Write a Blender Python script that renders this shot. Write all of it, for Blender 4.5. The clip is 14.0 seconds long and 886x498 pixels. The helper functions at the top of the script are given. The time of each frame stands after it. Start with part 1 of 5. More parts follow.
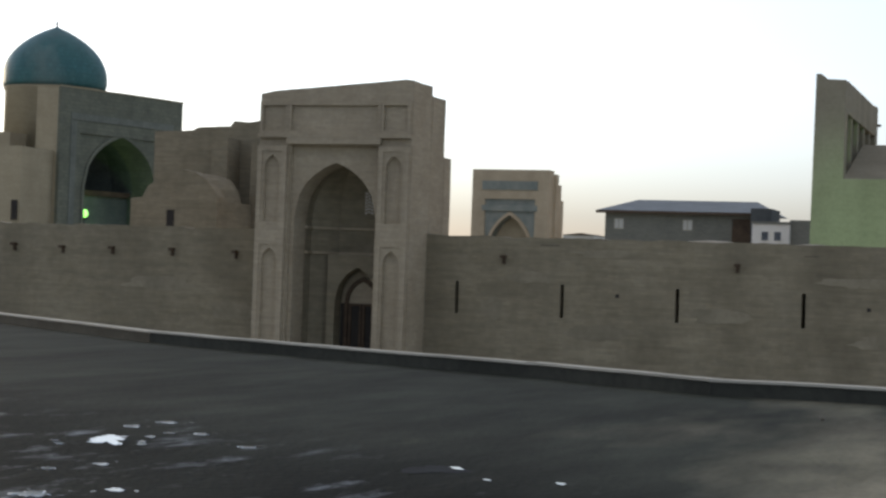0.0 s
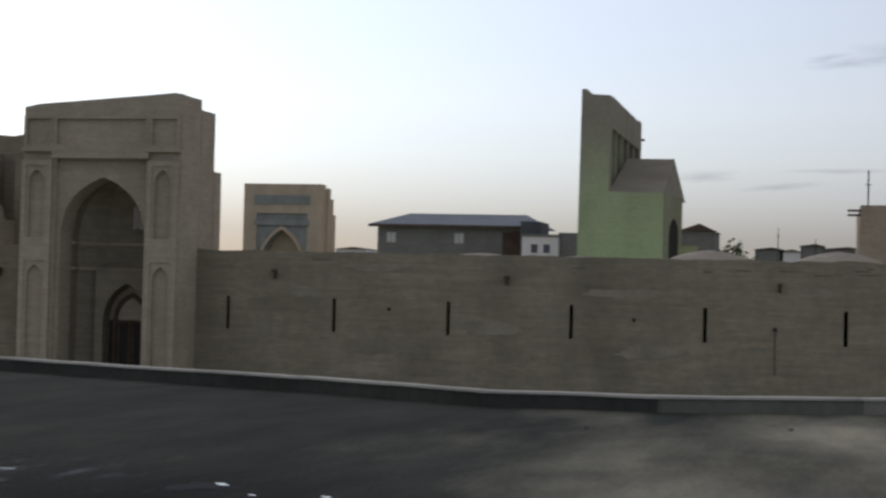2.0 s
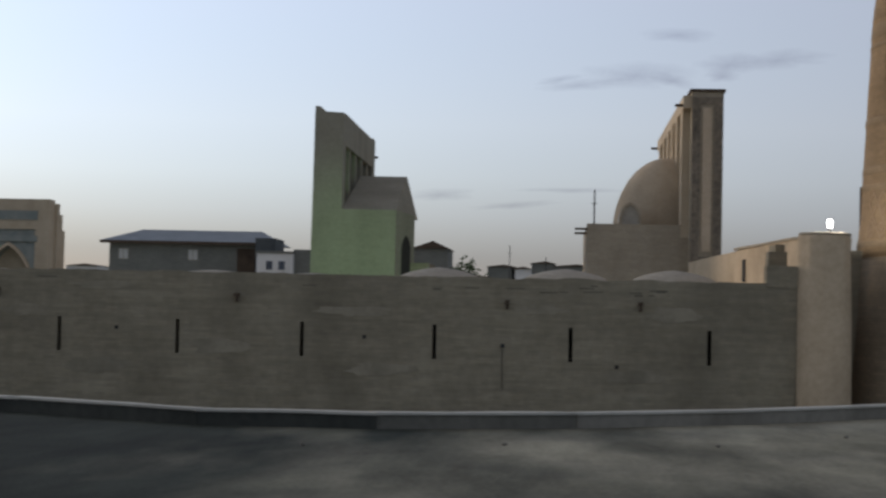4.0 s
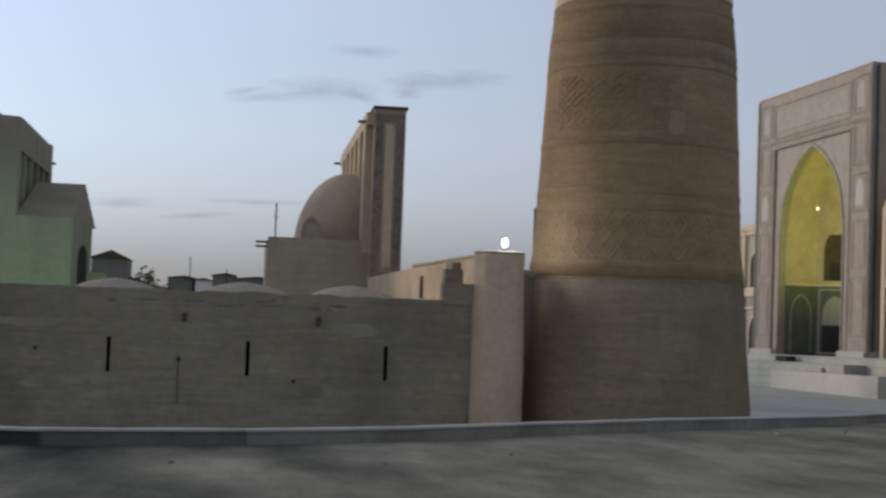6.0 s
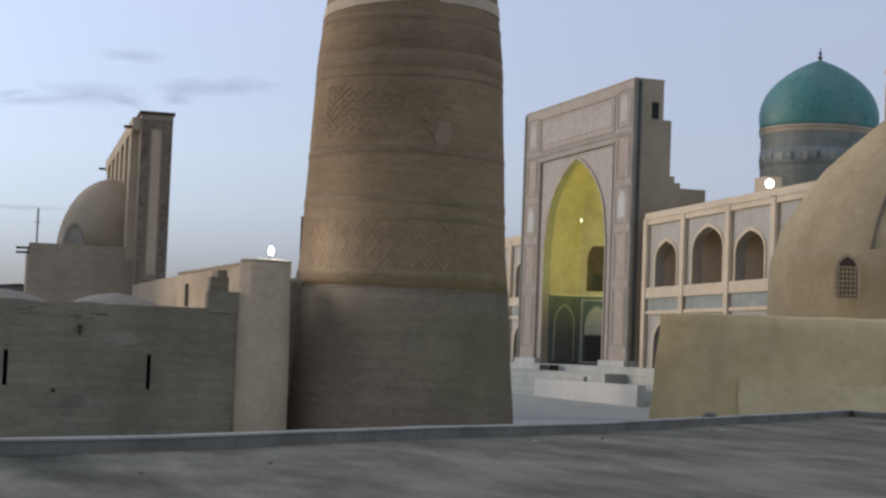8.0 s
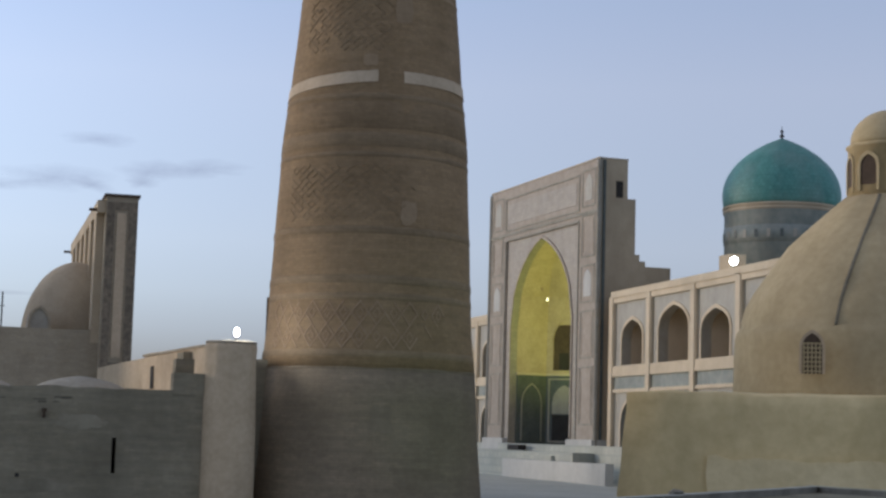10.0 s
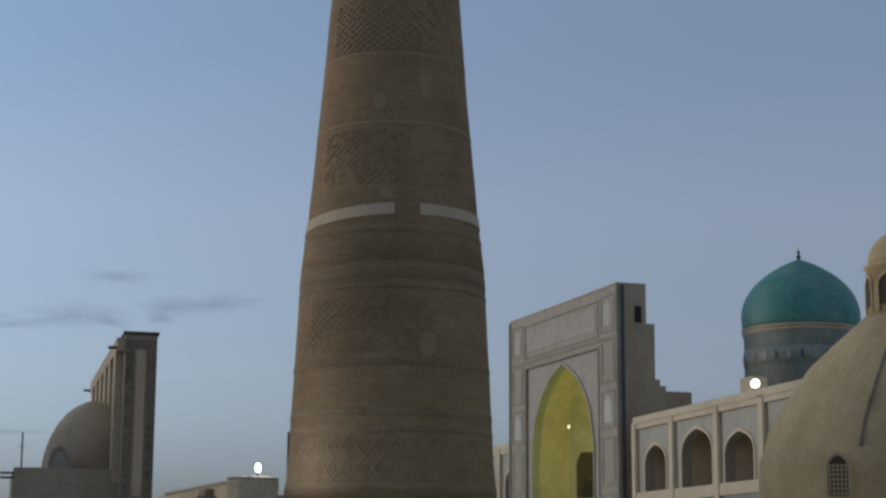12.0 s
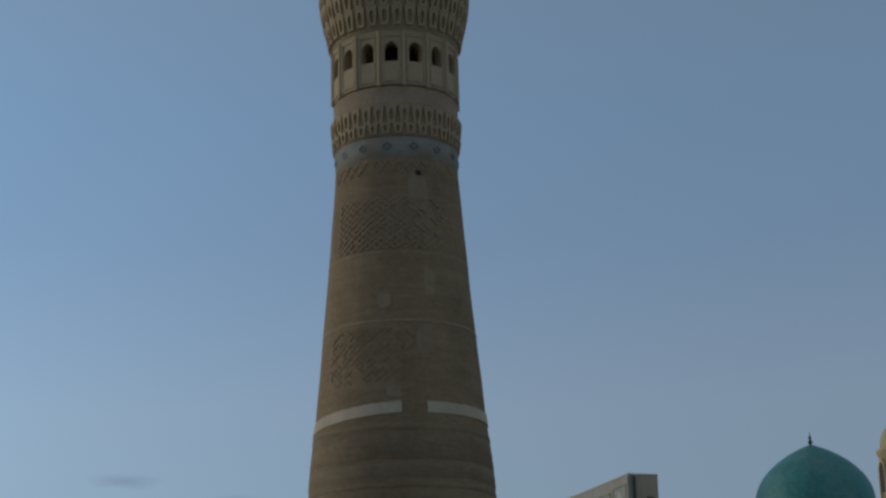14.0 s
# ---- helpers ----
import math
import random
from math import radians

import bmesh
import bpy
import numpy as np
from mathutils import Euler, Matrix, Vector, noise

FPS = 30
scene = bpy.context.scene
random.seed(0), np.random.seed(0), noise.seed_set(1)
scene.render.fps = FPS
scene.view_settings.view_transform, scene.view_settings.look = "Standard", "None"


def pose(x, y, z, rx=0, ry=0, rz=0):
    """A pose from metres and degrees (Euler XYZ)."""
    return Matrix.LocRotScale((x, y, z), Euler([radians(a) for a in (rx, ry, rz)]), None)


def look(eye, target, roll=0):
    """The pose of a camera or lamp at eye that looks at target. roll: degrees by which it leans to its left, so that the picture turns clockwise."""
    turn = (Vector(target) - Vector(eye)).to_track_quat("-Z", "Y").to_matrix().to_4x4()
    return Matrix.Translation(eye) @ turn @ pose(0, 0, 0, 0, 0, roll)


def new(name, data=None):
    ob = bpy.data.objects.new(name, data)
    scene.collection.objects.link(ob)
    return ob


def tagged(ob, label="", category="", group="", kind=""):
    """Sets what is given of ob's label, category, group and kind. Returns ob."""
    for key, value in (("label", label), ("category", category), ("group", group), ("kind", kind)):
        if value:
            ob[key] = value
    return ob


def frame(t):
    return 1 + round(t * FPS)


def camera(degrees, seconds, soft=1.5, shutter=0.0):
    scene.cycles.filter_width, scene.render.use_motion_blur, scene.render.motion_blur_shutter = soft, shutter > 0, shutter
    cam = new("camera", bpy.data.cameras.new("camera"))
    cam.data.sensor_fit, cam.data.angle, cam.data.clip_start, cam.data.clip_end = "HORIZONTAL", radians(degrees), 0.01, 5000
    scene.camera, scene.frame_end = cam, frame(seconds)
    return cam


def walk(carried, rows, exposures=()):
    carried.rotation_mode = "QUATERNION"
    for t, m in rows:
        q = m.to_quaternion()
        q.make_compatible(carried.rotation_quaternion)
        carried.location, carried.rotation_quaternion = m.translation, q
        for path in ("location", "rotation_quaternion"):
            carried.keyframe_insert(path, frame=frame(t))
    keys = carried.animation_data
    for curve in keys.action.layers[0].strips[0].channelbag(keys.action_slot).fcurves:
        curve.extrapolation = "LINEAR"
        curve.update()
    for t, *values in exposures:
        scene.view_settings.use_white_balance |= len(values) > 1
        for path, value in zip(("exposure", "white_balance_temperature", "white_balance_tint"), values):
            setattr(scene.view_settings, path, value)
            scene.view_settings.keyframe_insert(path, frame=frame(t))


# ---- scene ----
# ---------- camera ----------
cam = camera(28.60, 14.0, soft=2.6, shutter=0.4)
EYE = 3.3
PATH = [
    (0.0, -0.345, -0.064, -0.041, 19.818, 0.787, -2.054),
    (0.5, -0.338, -0.062, -0.025, 18.257, 0.781, -2.028),
    (1.0, -0.340, -0.053, -0.024, 16.288, 1.105, -1.577),
    (1.5, -0.327, -0.046, -0.038, 14.409, 1.346, -1.214),
    (2.0, -0.275, -0.036, -0.047, 12.368, 1.479, -1.434),
    (2.2, -0.243, -0.047, -0.057, 11.460, 1.641, -1.370),
    (4.3, -0.019, 0.041, -0.036, 2.271, 2.298, -1.538),
    (4.5, -0.005, 0.042, -0.034, 1.231, 2.362, -1.756),
    (5.0, 0.022, 0.048, -0.022, -1.574, 2.492, -2.041),
    (5.5, 0.068, 0.071, 0.005, -4.199, 2.670, -2.076),
    (6.0, 0.087, 0.086, 0.023, -6.748, 2.957, -2.098),
    (6.5, 0.155, 0.086, 0.025, -9.240, 3.142, -2.094),
    (7.0, 0.153, 0.090, 0.027, -11.601, 3.282, -1.972),
    (7.5, 0.190, 0.105, 0.021, -13.590, 3.301, -2.411),
    (10.0, 0.212, 0.005, -0.034, -15.414, 6.231, -1.606),
    (10.5, 0.193, -0.006, -0.032, -15.382, 7.115, -2.091),
    (11.0, 0.191, -0.006, -0.019, -15.328, 8.143, -1.803),
    (11.5, 0.190, -0.013, -0.005, -14.929, 9.300, -1.078),
    (12.0, 0.171, -0.017, 0.019, -14.635, 10.458, -0.285),
    (12.5, 0.181, -0.022, 0.044, -14.301, 11.800, 0.152),
    (13.0, 0.162, -0.037, 0.073, -13.950, 13.602, 0.483),
    (13.5, 0.178, -0.048, 0.094, -13.978, 15.087, 0.959),
    (14.0, 0.190, -0.060, 0.107, -14.019, 16.864, 1.355),
]
walk(cam, [(t, pose(x, y, EYE + z, 90 + p, r, a)) for t, x, y, z, a, p, r in PATH],
     exposures=[(0.0, 1.58, 7350, 9), (1.0, 1.52, 7300, 9), (2.2, 1.18, 7300, 13), (4.3, 1.0, 6950, 11), (5.5, 1.04, 6800, 12), (6.5, 1.14, 6650, 12),
                (7.5, 1.32, 6550, 12), (10.0, 1.26, 6350, 10), (11.0, 0.93, 6300, 8), (12.5, 0.46, 6050, 2), (14.0, 0.35, 5850, -4)])

# ---------- light ----------
SUN_AZ = 58.0      # degrees west of the view axis, low over the horizon
world = bpy.data.worlds.new("dusk")
scene.world = world
world.use_nodes = True
wn = world.node_tree
sky = wn.nodes.new("ShaderNodeTexSky")
sky.sky_type = "NISHITA"
sky.sun_disc = False
sky.sun_elevation = radians(5.0)
sky.sun_rotation = radians(-SUN_AZ)
sky.altitude = 200
sky.air_density, sky.dust_density, sky.ozone_density = 1.0, 0.95, 4.1
bg = wn.nodes["Background"]
bg.inputs["Strength"].default_value = 0.15
haze = wn.nodes.new("ShaderNodeMix")      # thin even evening haze over the clear sky
haze.data_type = "RGBA"
haze.inputs["Factor"].default_value = 0.5
haze.inputs["B"].default_value = (2.1, 2.0, 2.22, 1)
wn.links.new(sky.outputs[0], haze.inputs["A"])
# the afterglow lies in the west; the lowest air is dim and mauve with dust, the higher air clear and blue; the unseen
# zenith is set warmer to tint the fill light
wtc = wn.nodes.new("ShaderNodeTexCoord")
wsep = wn.nodes.new("ShaderNodeSeparateXYZ")
wn.links.new(wtc.outputs["Generated"], wsep.inputs[0])
air = wn.nodes.new("ShaderNodeValToRGB")
AIR = ((0.0, 0.42, (1.0, 1.0, 1.1)), (0.035, 0.55, (1.0, 1.0, 1.12)), (0.058, 0.76, (1.03, 1.0, 1.09)), (0.08, 0.92, (1.05, 1.0, 1.04)), (0.11, 1.02, (1.07, 1.0, 1.0)),
       (0.156, 1.06, (1.05, 1.0, 0.98)), (0.2, 1.1, (1.05, 1.0, 0.97)), (0.29, 1.01, (0.92, 1.0, 1.05)), (0.36, 1.01, (0.87, 1.0, 1.07)), (0.5, 0.97, (0.95, 1.0, 1.0)), (0.75, 0.95, (1.03, 1.0, 0.95)))
while len(air.color_ramp.elements) < len(AIR):
    air.color_ramp.elements.new(1.0)
for e, (at_z, k, tone) in zip(air.color_ramp.elements, AIR):
    e.position, e.color = at_z, (*[k * c / 1.25 for c in tone], 1)
wn.links.new(wsep.outputs["Z"], air.inputs["Fac"])
west = wn.nodes.new("ShaderNodeVectorMath")
west.operation = "DOT_PRODUCT"
west.inputs[1].default_value = (-math.sin(radians(SUN_AZ)), math.cos(radians(SUN_AZ)), 0)
wn.links.new(wtc.outputs["Generated"], west.inputs[0])
fore = wn.nodes.new("ShaderNodeMath")
fore.operation = "MAXIMUM"
east = wn.nodes.new("ShaderNodeMath")     # paler counter-glow over the unseen east, added to lift walls facing the camera
east.operation = "MULTIPLY"
east.inputs[1].default_value = -0.4
wn.links.new(west.outputs["Value"], east.inputs[0])
wn.links.new(west.outputs["Value"], fore.inputs[0])
wn.links.new(east.outputs[0], fore.inputs[1])
sq = wn.nodes.new("ShaderNodeMath")
sq.operation = "POWER"
sq.inputs[1].default_value = 2.0
wn.links.new(fore.outputs[0], sq.inputs[0])
glowing = wn.nodes.new("ShaderNodeMath")
glowing.operation = "MULTIPLY_ADD"
glowing.inputs[1].default_value, glowing.inputs[2].default_value = 0.95 * 1.25, 0.84 * 1.25
wn.links.new(sq.outputs[0], glowing.inputs[0])
tinted = wn.nodes.new("ShaderNodeVectorMath")
tinted.operation = "MULTIPLY"
wn.links.new(haze.outputs["Result"], tinted.inputs[0])
wn.links.new(air.outputs["Color"], tinted.inputs[1])
lit = wn.nodes.new("ShaderNodeVectorMath")
lit.operation = "SCALE"
wn.links.new(tinted.outputs["Vector"], lit.inputs[0])
wn.links.new(glowing.outputs[0], lit.inputs["Scale"])
wn.links.new(lit.outputs["Vector"], bg.inputs["Color"])

sun = new("sun", bpy.data.lights.new("sun", "SUN"))
sun.data.energy, sun.data.angle, sun.data.color = 0.5, radians(12), (1.0, 0.86, 0.72)
sa = radians(SUN_AZ)
sun.matrix_world = look((0, 0, 60), (60 * math.sin(sa), -60 * math.cos(sa), 60 - 5.3))


def lamp(name, at, target, power, color, size=0.6, spot=None):
    """A floodlight that the place has."""
    data = bpy.data.lights.new(name, "SPOT" if spot else "POINT")
    data.energy, data.color, data.shadow_soft_size = power, color, size
    if spot:
        data.spot_size, data.spot_blend = radians(spot), 0.9
    ob = new(name, data)
    ob.matrix_world = look(at, target)
    return ob


# ---------- materials ----------
def material(name, dark, light, rough=0.9, scale=0.8, grain=14.0, bump=0.25, brick=None, uv=False, stain=0.25, metal=0.0, mortar=0.86, stain_color=None, gloss=0.15, course=0.0):
    """Weathered surface: two scales of colour variation, an optional brick bond, fine relief."""
    m = bpy.data.materials.new(name)
    m.use_nodes = True
    nt = m.node_tree
    N, L = nt.nodes, nt.links
    bsdf = N["Principled BSDF"]
    tc = N.new("ShaderNodeTexCoord")
    src = tc.outputs["UV" if uv else "Object"]
    big = N.new("ShaderNodeTexNoise")
    big.inputs["Scale"].default_value, big.inputs["Detail"].default_value, big.inputs["Roughness"].default_value = scale, 6.0, 0.62
    fine = N.new("ShaderNodeTexNoise")
    fine.inputs["Scale"].default_value, fine.inputs["Detail"].default_value = grain, 4.0
    L.new(tc.outputs["Object"], big.inputs["Vector"])
    L.new(tc.outputs["Object"], fine.inputs["Vector"])
    ramp = N.new("ShaderNodeValToRGB")
    ramp.color_ramp.elements[0].position, ramp.color_ramp.elements[1].position = 0.3, 0.72
    ramp.color_ramp.elements[0].color, ramp.color_ramp.elements[1].color = (*dark, 1), (*light, 1)
    add = N.new("ShaderNodeMath")
    add.operation = "MULTIPLY_ADD"
    add.inputs[1].default_value = 0.45
    L.new(fine.outputs["Fac"], add.inputs[0])
    half = N.new("ShaderNodeMath")
    half.operation = "MULTIPLY"
    half.inputs[1].default_value = 0.55
    L.new(big.outputs["Fac"], half.inputs[0])
    L.new(half.outputs[0], add.inputs[2])
    L.new(add.outputs[0], ramp.inputs["Fac"])
    color = ramp.outputs["Color"]
    height = fine.outputs["Fac"]
    if brick:
        comb = N.new("ShaderNodeCombineXYZ")
        sep = N.new("ShaderNodeSeparateXYZ")
        L.new(src, sep.inputs[0])
        if uv:
            L.new(sep.outputs["X"], comb.inputs["X"])
            L.new(sep.outputs["Y"], comb.inputs["Y"])
        else:
            s = N.new("ShaderNodeMath")
            L.new(sep.outputs["X"], s.inputs[0])
            L.new(sep.outputs["Y"], s.inputs[1])
            L.new(s.outputs[0], comb.inputs["X"])
            L.new(sep.outputs["Z"], comb.inputs["Y"])
        b = N.new("ShaderNodeTexBrick")
        b.inputs["Scale"].default_value = 1.0
        b.inputs["Brick Width"].default_value, b.inputs["Row Height"].default_value = brick
        b.inputs["Mortar Size"].default_value, b.inputs["Mortar Smooth"].default_value = brick[1] * 0.13, 0.4
        b.inputs["Color1"].default_value, b.inputs["Color2"].default_value = (1.06, 1.04, 1.0, 1), (0.9, 0.89, 0.88, 1)
        b.inputs["Mortar"].default_value = (mortar, mortar, mortar, 1)
        L.new(comb.outputs[0], b.inputs["Vector"])
        mix = N.new("ShaderNodeMix")
        mix.data_type, mix.blend_type = "RGBA", "MULTIPLY"
        mix.inputs["Factor"].default_value = 1.0
        L.new(color, mix.inputs["A"])
        L.new(b.outputs["Color"], mix.inputs["B"])
        color = mix.outputs["Result"]
        inv = N.new("ShaderNodeMath")
        inv.operation = "MULTIPLY_ADD"
        inv.inputs[1].default_value = -0.8
        L.new(b.outputs["Fac"], inv.inputs[0])
        L.new(fine.outputs["Fac"], inv.inputs[2])
        height = inv.outputs[0]
    if course:
        # courses that weathered differently
        cm = N.new("ShaderNodeMapping")
        cm.inputs["Scale"].default_value = (0.35, 0.35, 5.0)
        L.new(tc.outputs["Object"], cm.inputs["Vector"])
        cz = N.new("ShaderNodeTexNoise")
        cz.inputs["Scale"].default_value, cz.inputs["Detail"].default_value = 0.9, 5.0
        L.new(cm.outputs[0], cz.inputs["Vector"])
        cf = N.new("ShaderNodeMapRange")
        cf.inputs["From Min"].default_value, cf.inputs["From Max"].default_value = 0.3, 0.7
        cf.inputs["To Min"].default_value, cf.inputs["To Max"].default_value = 1 - course, 1 + course * 0.6
        L.new(cz.outputs["Fac"], cf.inputs["Value"])
        cx = N.new("ShaderNodeMix")
        cx.data_type, cx.blend_type = "RGBA", "MULTIPLY"
        cx.inputs["Factor"].default_value = 1.0
        L.new(color, cx.inputs["A"])
        L.new(cf.outputs[0], cx.inputs["B"])
        color = cx.outputs["Result"]
    if stain:
        st = N.new("ShaderNodeTexNoise")
        st.inputs["Scale"].default_value, st.inputs["Detail"].default_value = scale * 0.35, 8.0
        mp = N.new("ShaderNodeMapping")
        mp.inputs["Scale"].default_value = (1.6, 1.6, 0.7)
        L.new(tc.outputs["Object"], mp.inputs["Vector"])
        L.new(mp.outputs[0], st.inputs["Vector"])
        sr = N.new("ShaderNodeValToRGB")
        sr.color_ramp.elements[0].position, sr.color_ramp.elements[1].position = 0.45, 0.7
        L.new(st.outputs["Fac"], sr.inputs["Fac"])
        sf = N.new("ShaderNodeMath")
        sf.operation = "MULTIPLY"
        sf.inputs[1].default_value = stain
        L.new(sr.outputs["Color"], sf.inputs[0])
        mx = N.new("ShaderNodeMix")
        mx.data_type = "RGBA"
        L.new(sf.outputs[0], mx.inputs["Factor"])
        L.new(color, mx.inputs["A"])
        mx.inputs["B"].default_value = (*(stain_color or [c * 0.45 for c in dark]), 1)
        color = mx.outputs["Result"]
    L.new(color, bsdf.inputs["Base Color"])
    bsdf.inputs["Roughness"].default_value = rough
    bsdf.inputs["Metallic"].default_value = metal
    bsdf.inputs["Specular IOR Level"].default_value = gloss
    bp = N.new("ShaderNodeBump")
    bp.inputs["Strength"].default_value, bp.inputs["Distance"].default_value = bump, 0.04
    L.new(height, bp.inputs["Height"])
    L.new(bp.outputs[0], bsdf.inputs["Normal"])
    return m


def glow(name, color, strength):
    m = bpy.data.materials.new(name)
    m.use_nodes = True
    b = m.node_tree.nodes["Principled BSDF"]
    b.inputs["Emission Color"].default_value, b.inputs["Emission Strength"].default_value = (*color, 1), strength
    return m


M_WALL = material("mud_brick", (0.222, 0.190, 0.131), (0.325, 0.286, 0.206), brick=(0.42, 0.1), scale=0.55, grain=3, bump=0.35, stain=0.42, course=0.14, mortar=0.92)
M_WALLPATCH = material("newer_render", (0.228, 0.195, 0.135), (0.330, 0.290, 0.210), scale=1.0, grain=5, bump=0.3, stain=0.45, course=0.08)
M_CHIP = material("deep_joint", (0.09, 0.078, 0.058), (0.16, 0.14, 0.105), scale=2.0, grain=9, stain=0.2)
M_PORTAL = material("portal_brick", (0.335, 0.278, 0.197), (0.450, 0.386, 0.288), brick=(0.42, 0.1), scale=0.6, grain=6, bump=0.3, stain=0.3, course=0.05, mortar=0.93)
M_MINARET = material("minaret_brick", (0.250, 0.168, 0.091), (0.358, 0.250, 0.146), brick=(0.36, 0.11), uv=True, scale=0.5, grain=5, bump=0.35, stain=0.35, course=0.11)
M_MINBASE = material("minaret_base_brick", (0.203, 0.159, 0.105), (0.287, 0.229, 0.158), brick=(0.36, 0.11), uv=True, scale=0.4, grain=5, bump=0.25, stain=0.5, course=0.11)
M_SHAFT = material("shaft_relief", (0.212, 0.146, 0.081), (0.305, 0.218, 0.129), scale=0.5, grain=5, bump=0.35, stain=0.3)
M_BANDBRICK = material("plain_band_brick", (0.232, 0.164, 0.096), (0.328, 0.238, 0.146), brick=(0.36, 0.11), uv=True, scale=0.6, grain=5, bump=0.3, stain=0.35, course=0.1)
M_DARKBRICK = material("dark_band_brick", (0.215, 0.147, 0.083), (0.310, 0.220, 0.132), brick=(0.36, 0.11), uv=True, scale=0.6, grain=5, bump=0.35, stain=0.35, course=0.12)
M_MEND = material("mended_brick", (0.272, 0.190, 0.112), (0.385, 0.276, 0.172), scale=1.0, grain=5, bump=0.35, stain=0.3)
M_RELIEF = material("carved_brick", (0.290, 0.195, 0.118), (0.400, 0.285, 0.182), scale=1.5, grain=6, bump=0.35, stain=0.2)
M_PALE = material("pale_brick", (0.470, 0.360, 0.240), (0.620, 0.490, 0.345), scale=1.5, grain=9, bump=0.2, stain=0.25)
M_FADED = material("faded_tile", (0.25, 0.23, 0.18), (0.35, 0.325, 0.27), scale=1.5, grain=6, bump=0.3, stain=0.35)
M_NECK = material("neck_tile", (0.21, 0.185, 0.14), (0.335, 0.3, 0.238), scale=1.5, grain=4, bump=0.3, stain=0.75, stain_color=(0.26, 0.185, 0.11))
M_LANTERN = material("lantern_brick", (0.365, 0.262, 0.150), (0.505, 0.375, 0.228), scale=1.0, grain=6, bump=0.3, stain=0.3)
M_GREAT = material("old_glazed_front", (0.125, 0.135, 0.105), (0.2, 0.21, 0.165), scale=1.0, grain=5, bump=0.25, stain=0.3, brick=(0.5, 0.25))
M_GREATBAND = material("old_glazed_band", (0.13, 0.142, 0.12), (0.205, 0.218, 0.185), scale=1.6, grain=4, bump=0.25, stain=0.35)
M_TILE = material("blue_grey_tile", (0.3, 0.27, 0.215), (0.42, 0.385, 0.31), rough=0.5, scale=1.2, grain=8, bump=0.2, stain=0.3, gloss=0.3)
M_GREYFACE = material("glazed_facing", (0.29, 0.25, 0.2), (0.41, 0.362, 0.297), rough=0.55, scale=1.0, grain=9, bump=0.15, brick=(0.5, 0.25), stain=0.2, gloss=0.3)
M_CREAM = material("cream_plaster", (0.520, 0.420, 0.285), (0.670, 0.560, 0.405), scale=0.7, grain=12, bump=0.15, stain=0.2)
M_PLASTER = material("clay_plaster", (0.322, 0.271, 0.179), (0.442, 0.384, 0.269), scale=0.5, grain=8, bump=0.25, stain=0.4, course=0.06)
M_DUSTY = material("dusty_plaster", (0.405, 0.320, 0.215), (0.540, 0.442, 0.312), scale=0.7, grain=9, bump=0.25, stain=0.3)
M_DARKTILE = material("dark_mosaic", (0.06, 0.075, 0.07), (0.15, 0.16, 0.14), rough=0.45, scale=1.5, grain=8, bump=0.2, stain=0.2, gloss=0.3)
M_COURT = material("court_brick", (0.235, 0.215, 0.155), (0.330, 0.305, 0.230), scale=0.5, grain=5, bump=0.3, stain=0.3, course=0.05)
M_BUTT = material("pale_plaster", (0.420, 0.320, 0.205), (0.590, 0.462, 0.315), scale=0.9, grain=5, bump=0.3, stain=0.28)
M_BAZAAR = material("yellow_plaster", (0.405, 0.312, 0.168), (0.555, 0.440, 0.262), scale=0.6, grain=3, bump=0.6, stain=0.45, stain_color=(0.27, 0.205, 0.115))
M_FRAME = material("tile_frame", (0.275, 0.224, 0.168), (0.400, 0.333, 0.260), rough=0.6, scale=1.0, grain=3, bump=0.2, stain=0.25, gloss=0.25)
M_PATCH = material("fresh_plaster", (0.640, 0.505, 0.275), (0.820, 0.670, 0.400), scale=0.8, grain=3, bump=0.6, stain=0.35, stain_color=(0.42, 0.34, 0.19))
M_STONE = material("pale_stone", (0.450, 0.435, 0.390), (0.570, 0.555, 0.500), scale=0.7, grain=6, bump=0.2, stain=0.25)
# lighter, yellower copy of the bazaar plaster, with warm lamp light in its colour
M_BLOCK = material("lit_market_plaster", (0.600, 0.462, 0.232), (0.800, 0.635, 0.348), scale=0.6, grain=2.5, bump=0.5, stain=0.4, stain_color=(0.36, 0.285, 0.14))
M_DRUM = material("faded_drum_tile", (0.17, 0.2, 0.18), (0.34, 0.335, 0.28), rough=0.6, scale=0.9, grain=2.2, bump=0.2, stain=0.3, gloss=0.25)
M_MOSAIC = material("worn_mosaic", (0.1, 0.085, 0.065), (0.34, 0.27, 0.19), rough=0.7, scale=2.5, grain=4.5, bump=0.3, stain=0.3)
M_WOOD = material("old_wood", (0.05, 0.035, 0.025), (0.13, 0.09, 0.06), rough=0.75, scale=1.5, grain=20, bump=0.4, stain=0.2)
# near black: stands in for shade inside openings, also colours dark doors
M_DARK = material("shade_and_dark_parts", (0.03, 0.027, 0.024), (0.06, 0.054, 0.048), scale=1.0, grain=10, stain=0.2)
M_WHITE = material("whitewash", (0.6, 0.565, 0.5), (0.76, 0.72, 0.65), scale=0.6, grain=9, bump=0.15, stain=0.2)
M_METAL = material("roof_sheet", (0.15, 0.165, 0.165), (0.23, 0.245, 0.24), rough=0.6, metal=0.15, scale=0.6, grain=4, bump=0.1, stain=0.25)
M_IRON = material("dark_iron", (0.03, 0.03, 0.03), (0.07, 0.07, 0.07), rough=0.6, metal=0.7, scale=2, grain=20, stain=0.1)
M_GLASS = material("dark_pane", (0.05, 0.06, 0.07), (0.09, 0.1, 0.12), rough=0.15, scale=0.5, grain=2, bump=0.02, stain=0.0, gloss=0.5)
